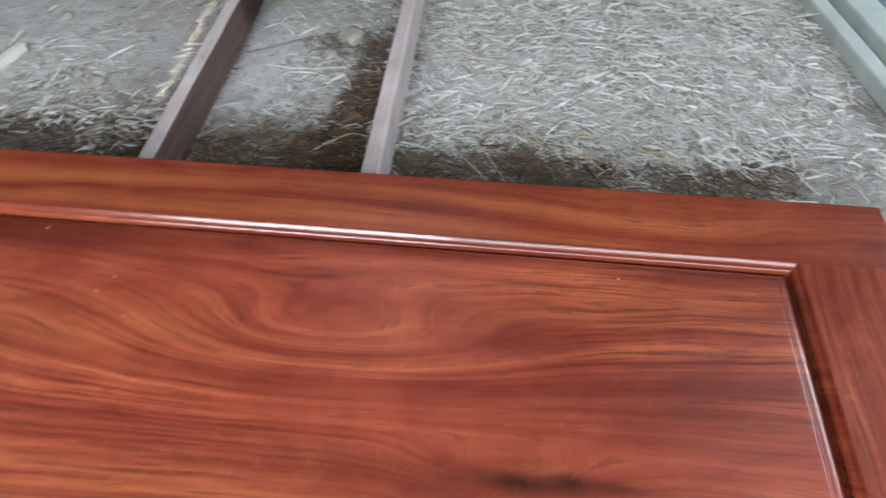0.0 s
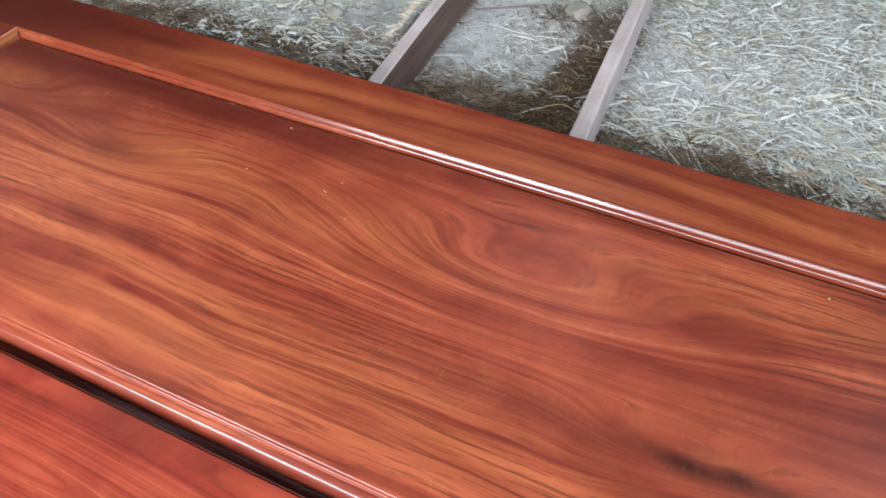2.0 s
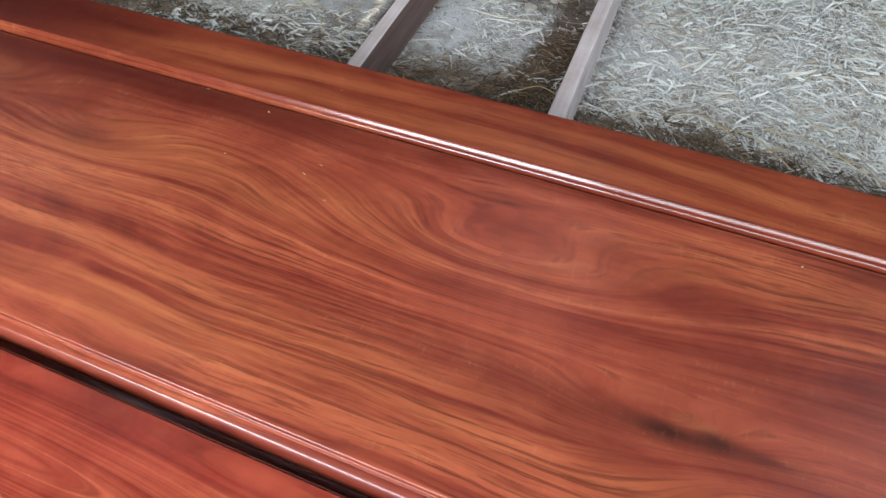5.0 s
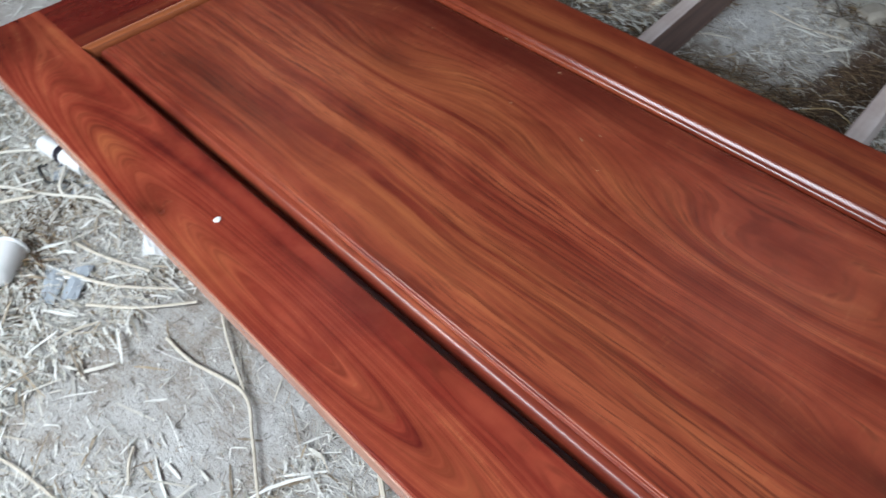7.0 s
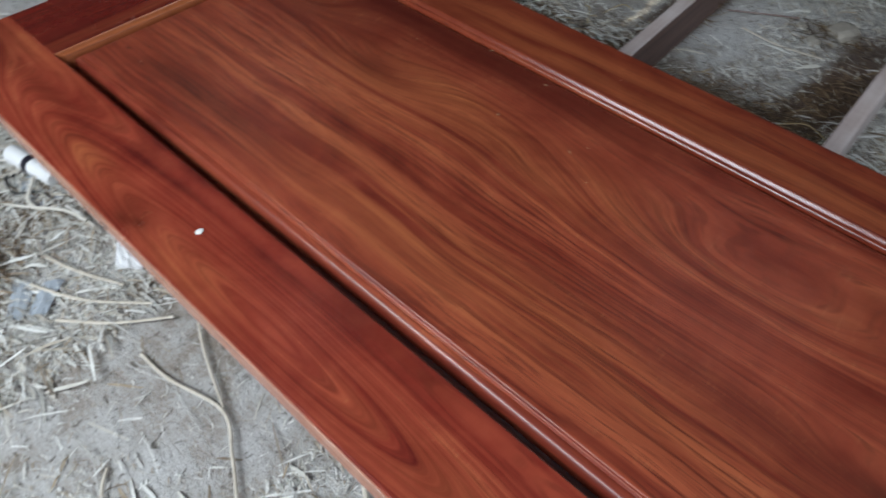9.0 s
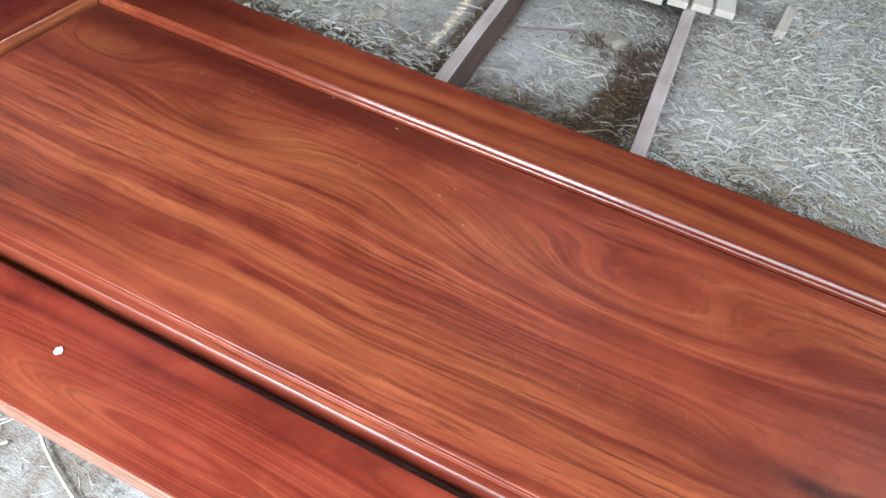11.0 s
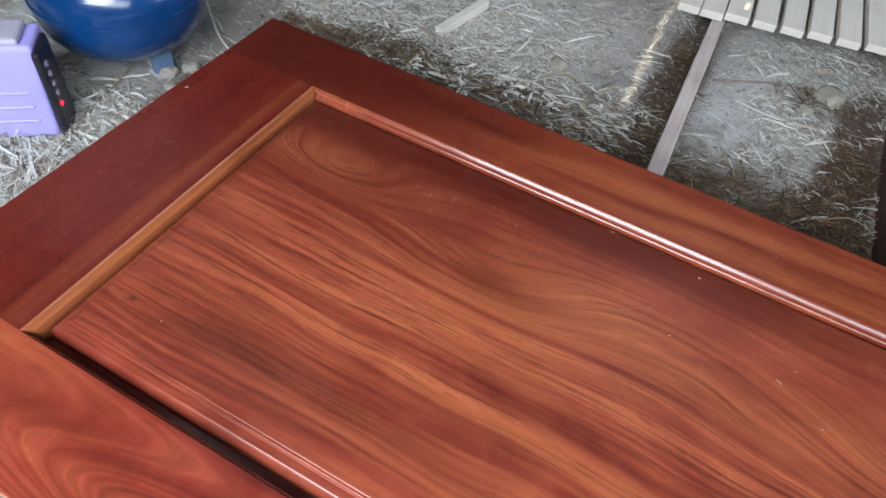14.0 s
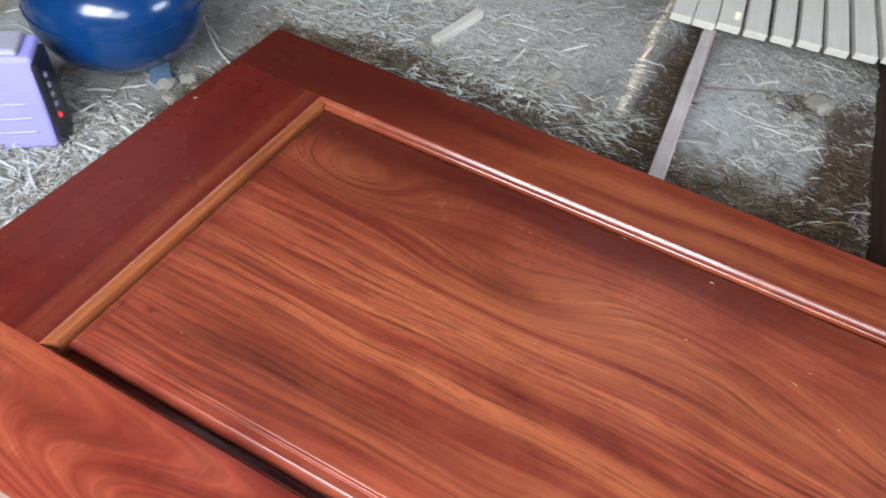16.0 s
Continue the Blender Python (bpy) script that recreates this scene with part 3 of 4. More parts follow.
def moulding(ax, start, end, inward, steep=False, flat=False):
    """The frame's inner edge: a slope, a quirk and a bead, with mitred ends. ax: the axis it runs along; inward: the side of the panel."""
    slope = [(0.0, 0.0), (0.0006, -0.0001), (0.0012, -0.0005), (0.0064, -0.0060), (0.0068, -0.0072), (0.0060, -0.0084)]
    if steep:
        slope = [(0.0, -0.0002), (0.0004, -0.0008), (0.0008, -0.0016), (0.0022, -0.0070), (0.0024, -0.0078), (0.0020, -0.0084)]
    top = slope[-1][0]
    bead = [(top + 0.0056 * math.sin(math.pi * k / 10 * 0.9), -0.0084 - 0.0065 * (1 - math.cos(math.pi * k / 10))) for k in range(1, 11)]
    prof = slope + bead + [(top, -0.0300), (top, -0.0360), (-0.004, -0.0360), (-0.004, -0.004)]
    if flat:
        prof = [(0.0, 0.0), (0.0005, -0.0002), (0.0010, -0.0012), (0.0016, -0.0022), (0.0120, -0.0042), (0.0131, -0.0048), (0.0136, -0.0060),
                (0.0136, -0.0300), (0.0136, -0.0360), (-0.004, -0.0360), (-0.004, -0.004)]
    bm = bmesh.new()
    rows = []
    steps = 24
    for k in range(steps + 1):
        t = k / steps
        row = []
        for d, z in prof:
            a, b = start[0] + d * start[1], end[0] + d * end[1]
            s = a + (b - a) * t
            c = inward[0] + d * inward[1]
            row.append(bm.verts.new((s, c, ZT + z) if ax == "x" else (c, s, ZT + z)))
        rows.append(row)
    n = len(prof)
    for a, b in zip(rows, rows[1:]):
        for i in range(n):
            bm.faces.new((a[i], a[(i + 1) % n], b[(i + 1) % n], b[i]))
    bm.faces.new(rows[0])
    bm.faces.new(rows[-1])
    return bm


def raised_panel():
    """A field just under the frame's face, with a rounded edge that drops into the groove."""
    far, near, side = 0.0135, 0.024, 0.0150
    prof = [(0.0, -0.034), (0.0, -0.026)]
    prof += [(0.0165 * (1 - math.cos(a)), -0.026 + 0.0170 * math.sin(a)) for a in (math.pi / 2 * k / 12 for k in range(1, 12))]
    prof += [(0.0168, -0.0098), (0.0172, -0.0090)]
    prof += [(0.0202 - 0.0030 * math.cos(a), -0.0086 + 0.0040 * math.sin(a)) for a in (math.pi / 2 * k / 5 for k in range(1, 6))]
    prof += [(0.0210, -0.0050), (0.0216, -0.0052), (0.0222, -0.0044), (0.0232, -0.0037), (0.0250, -0.0034), (0.040, -0.0034)]
    bm = bmesh.new()
    rings = []
    for d, z in prof:
        x0, x1, y0, y1 = LI + side + d, RI - side - d, NI + near + d, FI - far - d
        rings.append([bm.verts.new((x, y, ZT + z)) for x, y in ((x0, y0), (x1, y0), (x1, y1), (x0, y1))])
    for a, b in zip(rings, rings[1:]):
        for k in range(4):
            bm.faces.new((a[k], a[(k + 1) % 4], b[(k + 1) % 4], b[k]))
    bm.faces.new(rings[-1])
    low = [bm.verts.new((v.co.x, v.co.y, ZT - 0.0355)) for v in rings[0]]
    for k in range(4):
        bm.faces.new((low[k], low[(k + 1) % 4], rings[0][(k + 1) % 4], rings[0][k]))
    bm.faces.new(low[::-1])
    return bm


def groove_floor():
    return box((LI - 0.003, NI - 0.003, ZT - THICK + 0.0005), (RI + 0.003, FI + 0.003, ZT - 0.0358))


def make_door():
    door = thing("door", (0.9, -0.3, ZT - THICK), "varnished reddish-brown hardwood panel door lying flat on trestles", "door")
    part("stile", rounded_slab((L0, N0, ZT - THICK), (R1, NI - 0.0001, ZT), [(1, NI - 0.0001)]), NEAR_STILE_WOOD, door, "bright red-brown stile with cathedral grain")
    part("stile", rounded_slab((L0, FI + 0.0001, ZT - THICK), (R1, F1, ZT), [(1, FI + 0.0001)], 0.006), FAR_STILE_WOOD, door, "orange-brown stile with straight grain")
    part("rail", rounded_slab((L0, NI - 0.00005, ZT - THICK), (LI - 0.0001, FI + 0.00005, ZT - 0.00005), [(0, LI - 0.0001), (1, NI - 0.00005), (1, FI + 0.00005)]), RAIL_WOOD, door, "dark red end rail")
    part("rail", rounded_slab((RI + 0.0001, NI - 0.00005, ZT - THICK), (R1, FI + 0.00005, ZT - 0.00005), [(0, RI + 0.0001), (1, NI - 0.00005), (1, FI + 0.00005)]), FAR_RAIL_WOOD, door, "reddish-brown end rail")
    part("panel", raised_panel(), PANEL_WOOD, door, "raised panel with swirling dark and golden grain", True)
    # Thin strip added over the near side face to make it paler.
    part("pale_edge", box((L0 + 0.002, N0 - 0.0022, ZT - THICK + 0.001), (R1 - 0.002, N0 + 0.0005, ZT - 0.0018), 0.0008), EDGE_WOOD, door, "paler pinkish edge strip")
    part("backing", groove_floor(), MOULD_WOOD, door)
    part("moulding", moulding("x", (LI, 1), (RI, -1), (FI, -1)), MOULD_WOOD, door, "glossy beaded edge", True)
    part("moulding", moulding("x", (LI, 1), (RI, -1), (NI, 1), True), MOULD_WOOD, door, "glossy beaded edge", True)
    part("moulding", moulding("y", (NI, 1), (FI, -1), (LI, 1), flat=True), END_MOULD_WOOD, door, "flat light brown inner edge", True)
    part("moulding", moulding("y", (NI, 1), (FI, -1), (RI, -1), True), MOULD_WOOD, door, "glossy beaded edge", True)
    return door


make_door()


def make_trestle(x):
    t = thing("trestle", (x, -0.3, 0), "low rough wooden trestle under the door", "trestle", "trestles under the door")
    part("bar", box((x - 0.03, -0.62, 0.28), (x + 0.03, 0.02, ZT - THICK), 0.004), TRESTLE_WOOD, t)
    for y in (-0.52, -0.08):
        for s in (-1, 1):
            part("leg", sweep([(x + s * 0.09, y, -0.006), (x + s * 0.02, y, 0.30)], 0.022, 4, steps=1), TRESTLE_WOOD, t)


make_trestle(0.40)
make_trestle(1.45)


# ---- timber on the floor ----
def make_beam(name, points, height, width, material, label):
    """A squared timber standing on its edge, a little worn."""
    (xa, ya), (xb, yb) = points
    way = Vector((xb - xa, yb - ya, 0))
    m = Matrix.Translation((xa, ya, 0)) @ Matrix.Rotation(math.atan2(-way.x, way.y), 4, "Z")
    bm = box((-width / 2, 0, -0.01), (width / 2, way.length, height), 0.004, 2)
    bmesh.ops.subdivide_edges(bm, edges=[e for e in bm.edges if e.calc_length() > 0.5], cuts=14)
    for v in bm.verts:
        v.co += Vector((0.0018 * noise.noise((v.co.y * 5, v.co.x * 30, 2.0)), 0, 0.0022 * noise.noise((v.co.y * 4, v.co.z * 20, 9.0))))
    ob = single(name, bm, material, label, "timber", "timbers on the floor", at=(0, 0, 0))
    ob.matrix_world = m
    return ob


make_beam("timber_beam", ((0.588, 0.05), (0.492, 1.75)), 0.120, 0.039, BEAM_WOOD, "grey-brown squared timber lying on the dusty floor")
make_beam("timber_beam", ((1.118, 0.05), (1.045, 1.75)), 0.125, 0.041, FLANK_LIT_BEAM, "squared timber lying on the dusty floor, lit top and flank painted pale")


def make_slats():
    """Pale boards laid side by side across the timbers."""
    row = Vector((1.0, 0.245, 0)).normalized()
    rng = random.Random(8)
    s = 0.0
    k = 0
    while s < 0.80:
        w = 0.060 + 0.006 * rng.random()
        gap = 0.004 if k < 2 else 0.013 + 0.004 * rng.random()
        at = Vector((0.405, 1.165, 0)) + row * s + Vector((0, 0.012 * (rng.random() - 0.5), 0))
        turn = 0.10 + 0.02 * (rng.random() - 0.5)
        bm = box((0, 0, 0), (w, 0.95, 0.022), 0.002, 2)
        ob = single("slat", bm, SLAT_WOOD, "pale planed wooden slat laid across two timbers", "slat", "slats across the timbers", at=(0, 0, 0))
        ob.matrix_world = Matrix.Translation((at.x, at.y, 0.1262 + 0.0005 * (k % 3))) @ Matrix.Rotation(turn, 4, "Z")
        s += w + gap
        k += 1


make_slats()


def make_strip(name, pts, width, thick, material, label, category="wood strip", group="strips on the floor", taper=0.2, sides=6, seed=0):
    lifted = [(x, y, z + max(swell(x, y), 0.0) + thick * 0.5) for x, y, z in pts]
    bm = sweep(lifted, width / 2, sides, thick / width, taper, 7, 0.18, seed)
    return single(name, bm, material, label, category, group)


PALE = "pale thin offcut strip lying on the shavings"
make_strip("wood_strip", [(0.386, -0.787, 0.004), (0.47, -0.782, 0.006), (0.597, -0.752, 0.010), (0.68, -0.79, 0.012), (0.74, -0.825, 0.010), (0.83, -0.88, 0.006), (0.92, -0.96, 0.004)], 0.007, 0.006, STRIP_WOOD, "long pale forked stick lying on the dust", seed=1)
make_strip("wood_strip", [(0.36, -0.64, 0.012), (0.42, -0.68, 0.010), (0.50, -0.715, 0.010), (0.595, -0.748, 0.014)], 0.006, 0.006, STRIP_WOOD, "pale twig meeting a longer stick on the dust", seed=2)
make_strip("wood_strip", [(0.80, -0.60, 0.006), (0.868, -0.665, 0.008), (0.94, -0.715, 0.008), (1.02, -0.80, 0.004)], 0.010, 0.008, STRIP_WOOD, "pale stick reaching out from under the door", seed=3)
make_strip("wood_strip", [(0.545, -0.945, 0.003), (0.568, -0.965, 0.006), (0.60, -0.985, 0.003)], 0.007, 0.006, STRIP_WOOD, PALE, seed=4)
make_strip("wood_strip", [(0.02, -1.165, 0.010), (0.06, -1.10, 0.014), (0.12, -1.055, 0.016), (0.24, -1.008, 0.010)], 0.009, 0.005, STRIP_WOOD, PALE, seed=5)
make_strip("wood_strip", [(0.30, -1.16, 0.006), (0.42, -1.11, 0.008), (0.56, -1.075, 0.006), (0.69, -1.03, 0.006)], 0.006, 0.004, STRIP_WOOD, PALE, seed=6)
make_strip("wood_strip", [(-0.10, -1.07, 0.006), (-0.02, -1.04, 0.010), (0.06, -1.06, 0.008)], 0.010, 0.005, STRIP_WOOD, PALE, seed=7)
make_strip("wood_strip", [(0.03, -0.80, 0.012), (0.12, -0.775, 0.018), (0.22, -0.725, 0.012)], 0.008, 0.004, STRIP_WOOD, PALE, seed=8)
make_strip("wood_strip", [(0.08, -0.855, 0.010), (0.20, -0.80, 0.016), (0.30, -0.71, 0.010)], 0.008, 0.004, STRIP_WOOD, PALE, seed=9)
make_strip("wood_strip", [(0.20, -0.86, 0.008), (0.29, -0.79, 0.012), (0.36, -0.70, 0.008)], 0.008, 0.005, STRIP_WOOD, PALE, seed=10)
make_strip("wood_strip", [(1.60, 0.42, 0.010), (1.72, 0.46, 0.015), (1.86, 0.44, 0.010)], 0.008, 0.004, STRIP_WOOD, PALE, seed=11)
make_strip("wood_strip", [(1.24, 0.70, 0.012), (1.36, 0.55, 0.020), (1.47, 0.38, 0.010)], 0.004, 0.003, STRIP_WOOD, PALE, seed=12)
make_strip("wood_strip", [(1.30, 0.74, 0.012), (1.40, 0.56, 0.020), (1.46, 0.36, 0.010)], 0.003, 0.003, STRIP_WOOD, PALE, seed=13)
make_strip("wood_strip", [(0.66, 1.02, 0.006), (0.78, 1.00, 0.010), (0.90, 1.03, 0.006)], 0.008, 0.004, STRIP_WOOD, PALE, seed=14)
make_strip("wood_strip", [(0.58, 1.08, 0.006), (0.70, 1.15, 0.008), (0.76, 1.18, 0.006)], 0.006, 0.005, DARK_BEAM, "dark stick lying near the timbers", seed=15)
make_strip("wood_strip", [(0.08, 0.72, 0.010), (0.16, 0.75, 0.014), (0.24, 0.73, 0.008)], 0.010, 0.004, STRIP_WOOD, PALE, seed=16)

for k, (x, y, a, ln) in enumerate([(1.55, 0.66, -0.5, 0.22), (1.68, 0.70, -0.35, 0.26), (1.80, 0.64, -0.7, 0.20), (1.42, 0.70, -0.25, 0.18), (0.22, 0.80, 0.4, 0.12), (0.30, 0.74, -0.9, 0.10), (0.36, 0.82, 0.9, 0.09), (1.00, 0.66, 0.2, 0.12)]):
    dx, dy = 0.5 * ln * math.cos(a), 0.5 * ln * math.sin(a)
    make_strip("straw", [(x - dx, y - dy, 0.022), (x, y + 0.012, 0.040), (x + dx, y + dy, 0.024)], 0.0034, 0.0026, STRAW_GOLD, "thin golden straw on the brown litter", "straw", "straws by the door", seed=30 + k)

# A short offcut and a stub of wood beyond the door.
ob = single("wood_offcut", box((-0.014, 0, 0), (0.014, 0.23, 0.026), 0.002), SLAT_WOOD, "short pale square offcut lying on the dust", "offcut", "offcuts", at=(0, 0, 0))
ob.matrix_world = Matrix.Translation((-0.172, 0.815, 0.003)) @ Matrix.Rotation(-0.17, 4, "Z")
ob = single("wood_offcut", box((-0.018, 0, 0), (0.018, 0.22, 0.03), 0.002), STRIP_WOOD, "short pale wooden stub on the floor", "offcut", "offcuts", at=(0, 0, 0))
ob.matrix_world = Matrix.Translation((1.37, 1.60, 0.003)) @ Matrix.Rotation(-0.08, 4, "Z")


# ---- painted profiles stacked past the door ----
def make_profile(x, width, height, material, label):
    ob = single("painted_profile", box((0, 0, 0), (width, 1.7, height), 0.008, 3), material, label, "profile", "painted profiles", at=(0, 0, 0))
    ob.matrix_world = Matrix.Translation((x, 0.62, 0.004)) @ Matrix.Rotation(0.175, 4, "Z")


make_profile(2.455, 0.055, 0.055, GREEN_GREY, "grey-green painted profile lying on the shavings")
make_profile(2.545, 0.10, 0.07, GREEN_GREY, "wide grey-green painted profile on the floor")
make_profile(2.675, 0.12, 0.08, BLUE_TINT, "pale blue painted profile on the floor")


def folded_sheet(name, corners, material, label, category, ridge=0.02, n=8, thick=0.0016, seed=0):
    """A creased sheet over four corners, with a thickness of its own."""
    bm = bmesh.new()
    a, b, c, d = (Vector((x, y, 0)) for x, y in corners)
    grid = []
    for j in range(n + 1):
        row = []
        for i in range(n + 1):
            u, v = i / n, j / n
            p = (a * (1 - u) + b * u) * (1 - v) + (d * (1 - u) + c * u) * v
            p.z = 0.010 + swell(p.x, p.y) + ridge * abs(noise.noise((u * 3.1, v * 2.2, seed))) + 0.5 * ridge * (1 - abs(2 * u - 1))
            row.append(bm.verts.new(p))
        grid.append(row)
    for j in range(n):
        for i in range(n):
            bm.faces.new((grid[j][i], grid[j][i + 1], grid[j + 1][i + 1], grid[j + 1][i]))
    made = bmesh.ops.extrude_face_region(bm, geom=list(bm.faces))["geom"]
    bmesh.ops.translate(bm, verts=[v for v in made if isinstance(v, bmesh.types.BMVert)], vec=(0, 0, thick))
    return single(name, bm, material, label, category)


# ---- air tank, welder and litter beside the door's end ----
def make_tank(cx, cy):
    t = thing("air_tank", (cx, cy, 0), "blue painted steel air tank with a welded seam on short legs", "air tank")
    zc, r, h = 0.174, 0.208, 0.145
    low = [(r * math.cos(a) ** 0.7 if a > -math.pi / 2 + 1e-3 else 0.0, zc + h * math.sin(a)) for a in (-math.pi / 2 + math.pi / 2 * k / 12 for k in range(13))]
    up = [(r * math.cos(a) ** 0.9 if a < math.pi / 2 - 1e-3 else 0.0, zc + 0.025 + 0.130 * math.sin(a)) for a in (math.pi / 2 * k / 12 for k in range(13))]
    at = Matrix.Translation((cx, cy, 0))
    part("shell", lathe(low + up, 56, at), BLUE_PAINT, t, smooth=True)
    ring = [(r - 0.002, zc + 0.008), (r + 0.0035, zc + 0.010), (r + 0.0045, zc + 0.013), (r + 0.0035, zc + 0.016), (r - 0.002, zc + 0.018)]
    part("seam", lathe(ring, 56, at), BLUE_PAINT, t, "raised weld seam", True)
    for a in (-0.25, 1.85, 3.9):
        turn = at @ Matrix.Rotation(a, 4, "Z")
        leg = part("leg", box((0.125, -0.026, 0.0), (0.150, 0.026, 0.11), 0.004, 2, turn), BLUE_GREY, t, "blue-grey steel leg")
        part("foot", box((0.110, -0.030, -0.004), (0.165, 0.030, 0.012), 0.004, 2, turn), GREY_RUBBER, leg, "grey rubber foot")


make_tank(-0.805, 0.275)


def make_welder():
    """A small welding inverter: bent lilac cover, dark end panels, strap on top."""
    a, b = Vector((-0.805, -0.195, 0)), Vector((-0.673, -0.088, 0))
    way = (b - a).normalized()
    m = Matrix.Translation(a) @ Matrix.Rotation(math.atan2(way.y, way.x), 4, "Z")
    ln = (b - a).length
    w = thing("welding_inverter", tuple(a), "small lilac welding inverter with black control panel on the floor", "welder")
    bm = box((0.0, 0, 0.012), (ln, 0.10, 0.235), 0.010, 3)
    for v in bm.verts:
        v.co.y += 0.10 * v.co.z
        v.co.x += 0.02 * v.co.z * (1 if v.co.x > ln / 2 else 0.6)
    bmesh.ops.transform(bm, matrix=m, verts=list(bm.verts))
    cover = part("cover", bm, LILAC, w, "bent lilac sheet cover")
    for z in (0.055, 0.09, 0.125):
        part("louvre", box((0.03, -0.004, z), (ln - 0.03, 0.004, z + 0.006), 0.002, 1, m @ Matrix.Translation((0, 0.10 * z, 0))), LILAC, cover)
    front = part("front_panel", box((ln - 0.001, 0.004, 0.0), (ln + 0.016, 0.098, 0.225), 0.008, 2, m @ Matrix.Translation((0.002, 0.004, 0))), BLACK, w, "black control panel")
    for i, z in enumerate((0.19, 0.165, 0.14, 0.115)):
        part("knob", lathe([(0, 0), (0.008, 0), (0.007, 0.008), (0, 0.009)], 14, m @ Matrix.Translation((ln + 0.016, 0.03, z)) @ Matrix.Rotation(math.pi / 2, 4, "Y")), KNOB_GREY, front, "grey button")
    part("lamp", lathe([(0, 0), (0.006, 0), (0.005, 0.005), (0, 0.006)], 12, m @ Matrix.Translation((ln + 0.017, 0.03, 0.085)) @ Matrix.Rotation(math.pi / 2, 4, "Y")), LED, front, "glowing red lamp")
    part("rear_panel", box((-0.030, 0.0, 0.0), (0.001, 0.105, 0.235), 0.010, 2, m), SLATE, w, "slate grey rear panel")
    part("rear_cover", box((-0.055, 0.004, 0.004), (-0.029, 0.102, 0.238), 0.010, 2, m), LILAC, w)
    part("strap", box((0.01, 0.02, 0.232), (0.075, 0.115, 0.262), 0.008, 2, m), LILAC_GREY, w, "lilac grey carrying strap")
    part("strap", box((0.095, 0.03, 0.232), (0.15, 0.115, 0.250), 0.008, 2, m), LILAC_GREY, w, "lilac grey carrying strap")


make_welder()

ob = single("metal_plate", box((0, 0, 0), (0.095, 0.032, 0.004), 0.001), PALE_BOARD, "small pale metal plate under the blue tank", "plate", at=(0, 0, 0))
ob.matrix_world = Matrix.Translation((-0.745, 0.245, 0.010)) @ Matrix.Rotation(-0.34, 4, "Z")
folded_sheet("paper_scrap", ((0.86, 1.16), (0.92, 1.19), (0.91, 1.25), (0.85, 1.23)), PALE_BOARD, "small pale paper scrap beside the timbers", "paper", 0.012, seed=12)

single("air_hose", sweep([(-0.93, 0.62, 0.16), (-0.86, 0.58, 0.10), (-0.77, 0.52, 0.03), (-0.66, 0.44, 0.012), (-0.58, 0.40, 0.008)], 0.0035, 8), WHITE_CABLE, "whitish plastic hose running behind the blue tank", "hose", smooth=True)
single("power_cable", sweep([(-0.80, 0.32, 0.02), (-0.768, 0.245, 0.010), (-0.72, 0.10, 0.009), (-0.681, -0.033, 0.009), (-0.655, -0.10, 0.008), (-0.60, -0.18, 0.004)], 0.0045, 8), BROWN_CABLE, "dusty thin cable lying under the tank", "cable", "cables on the floor", smooth=True)
single("power_cable", sweep([(-0.62, -1.02, 0.022), (-0.45, -1.018, 0.026), (-0.40, -0.90, 0.028), (-0.36, -0.80, 0.028), (-0.30, -0.725, 0.026)], 0.0036, 8), WHITE_CABLE, "thin whitish cable lying over the shavings", "cable", "cables on the floor", smooth=True)
single("power_cable", sweep([(-0.45, -1.12, 0.022), (-0.364, -1.043, 0.026), (-0.30, -0.93, 0.028), (-0.25, -0.85, 0.028), (-0.13, -0.77, 0.026), (-0.05, -0.71, 0.026), (0.01, -0.69, 0.022)], 0.0036, 8), WHITE_CABLE, "thin whitish cable lying over the shavings", "cable", "cables on the floor", smooth=True)
single("bent_cane", sweep([(-0.16, -1.06, 0.004), (-0.20, -1.00, 0.024), (-0.21, -0.93, 0.026), (-0.19, -0.86, 0.026), (-0.16, -0.80, 0.022)], 0.0045, 8), STRIP_WOOD, "pale bent cane lying over the shavings", "cane", "strips on the floor", smooth=True)
single("power_cable", sweep([(-0.20, -0.70, 0.03), (-0.165, -0.72, 0.04), (-0.13, -0.75, 0.03), (-0.10, -0.74, 0.015), (-0.085, -0.69, 0.012), (-0.08, -0.62, 0.012)], 0.004, 8), WHITE_CABLE, "looped white cable by a connector", "cable", "cables on the floor", smooth=True)
single("power_cable", sweep([(-0.245, -0.735, 0.02), (-0.225, -0.755, 0.035), (-0.185, -0.76, 0.02), (-0.16, -0.73, 0.02), (-0.13, -0.71, 0.02)], 0.004, 8), BLACK_CABLE, "short black cable loop by a connector", "cable", "cables on the floor", smooth=True)


def make_connector():
    m = Matrix.Translation((-0.235, -0.695, 0.035)) @ Matrix.Rotation(math.atan2(0.024, 0.13), 4, "Z") @ Matrix.Rotation(math.pi / 2, 4, "Y")
    c = thing("cable_connector", (-0.22, -0.69, 0), "white plastic cable connector with a black band", "connector")
    part("body", lathe([(0, -0.07), (0.018, -0.07), (0.022, -0.065), (0.022, 0.0), (0.020, 0.004), (0.020, 0.085), (0.016, 0.09), (0, 0.09)], 20, m), WHITE_PLASTIC, c, smooth=True)
    part("band", lathe([(0.0228, 0.0), (0.0236, 0.004), (0.0236, 0.012), (0.0228, 0.016)], 20, m), BLACK, c, "black band")
    part("tray", box((-0.235, -0.745, 0.0), (-0.115, -0.675, 0.012), 0.004, 2), GREY_PAPER, c, "grey plastic tray")


make_connector()


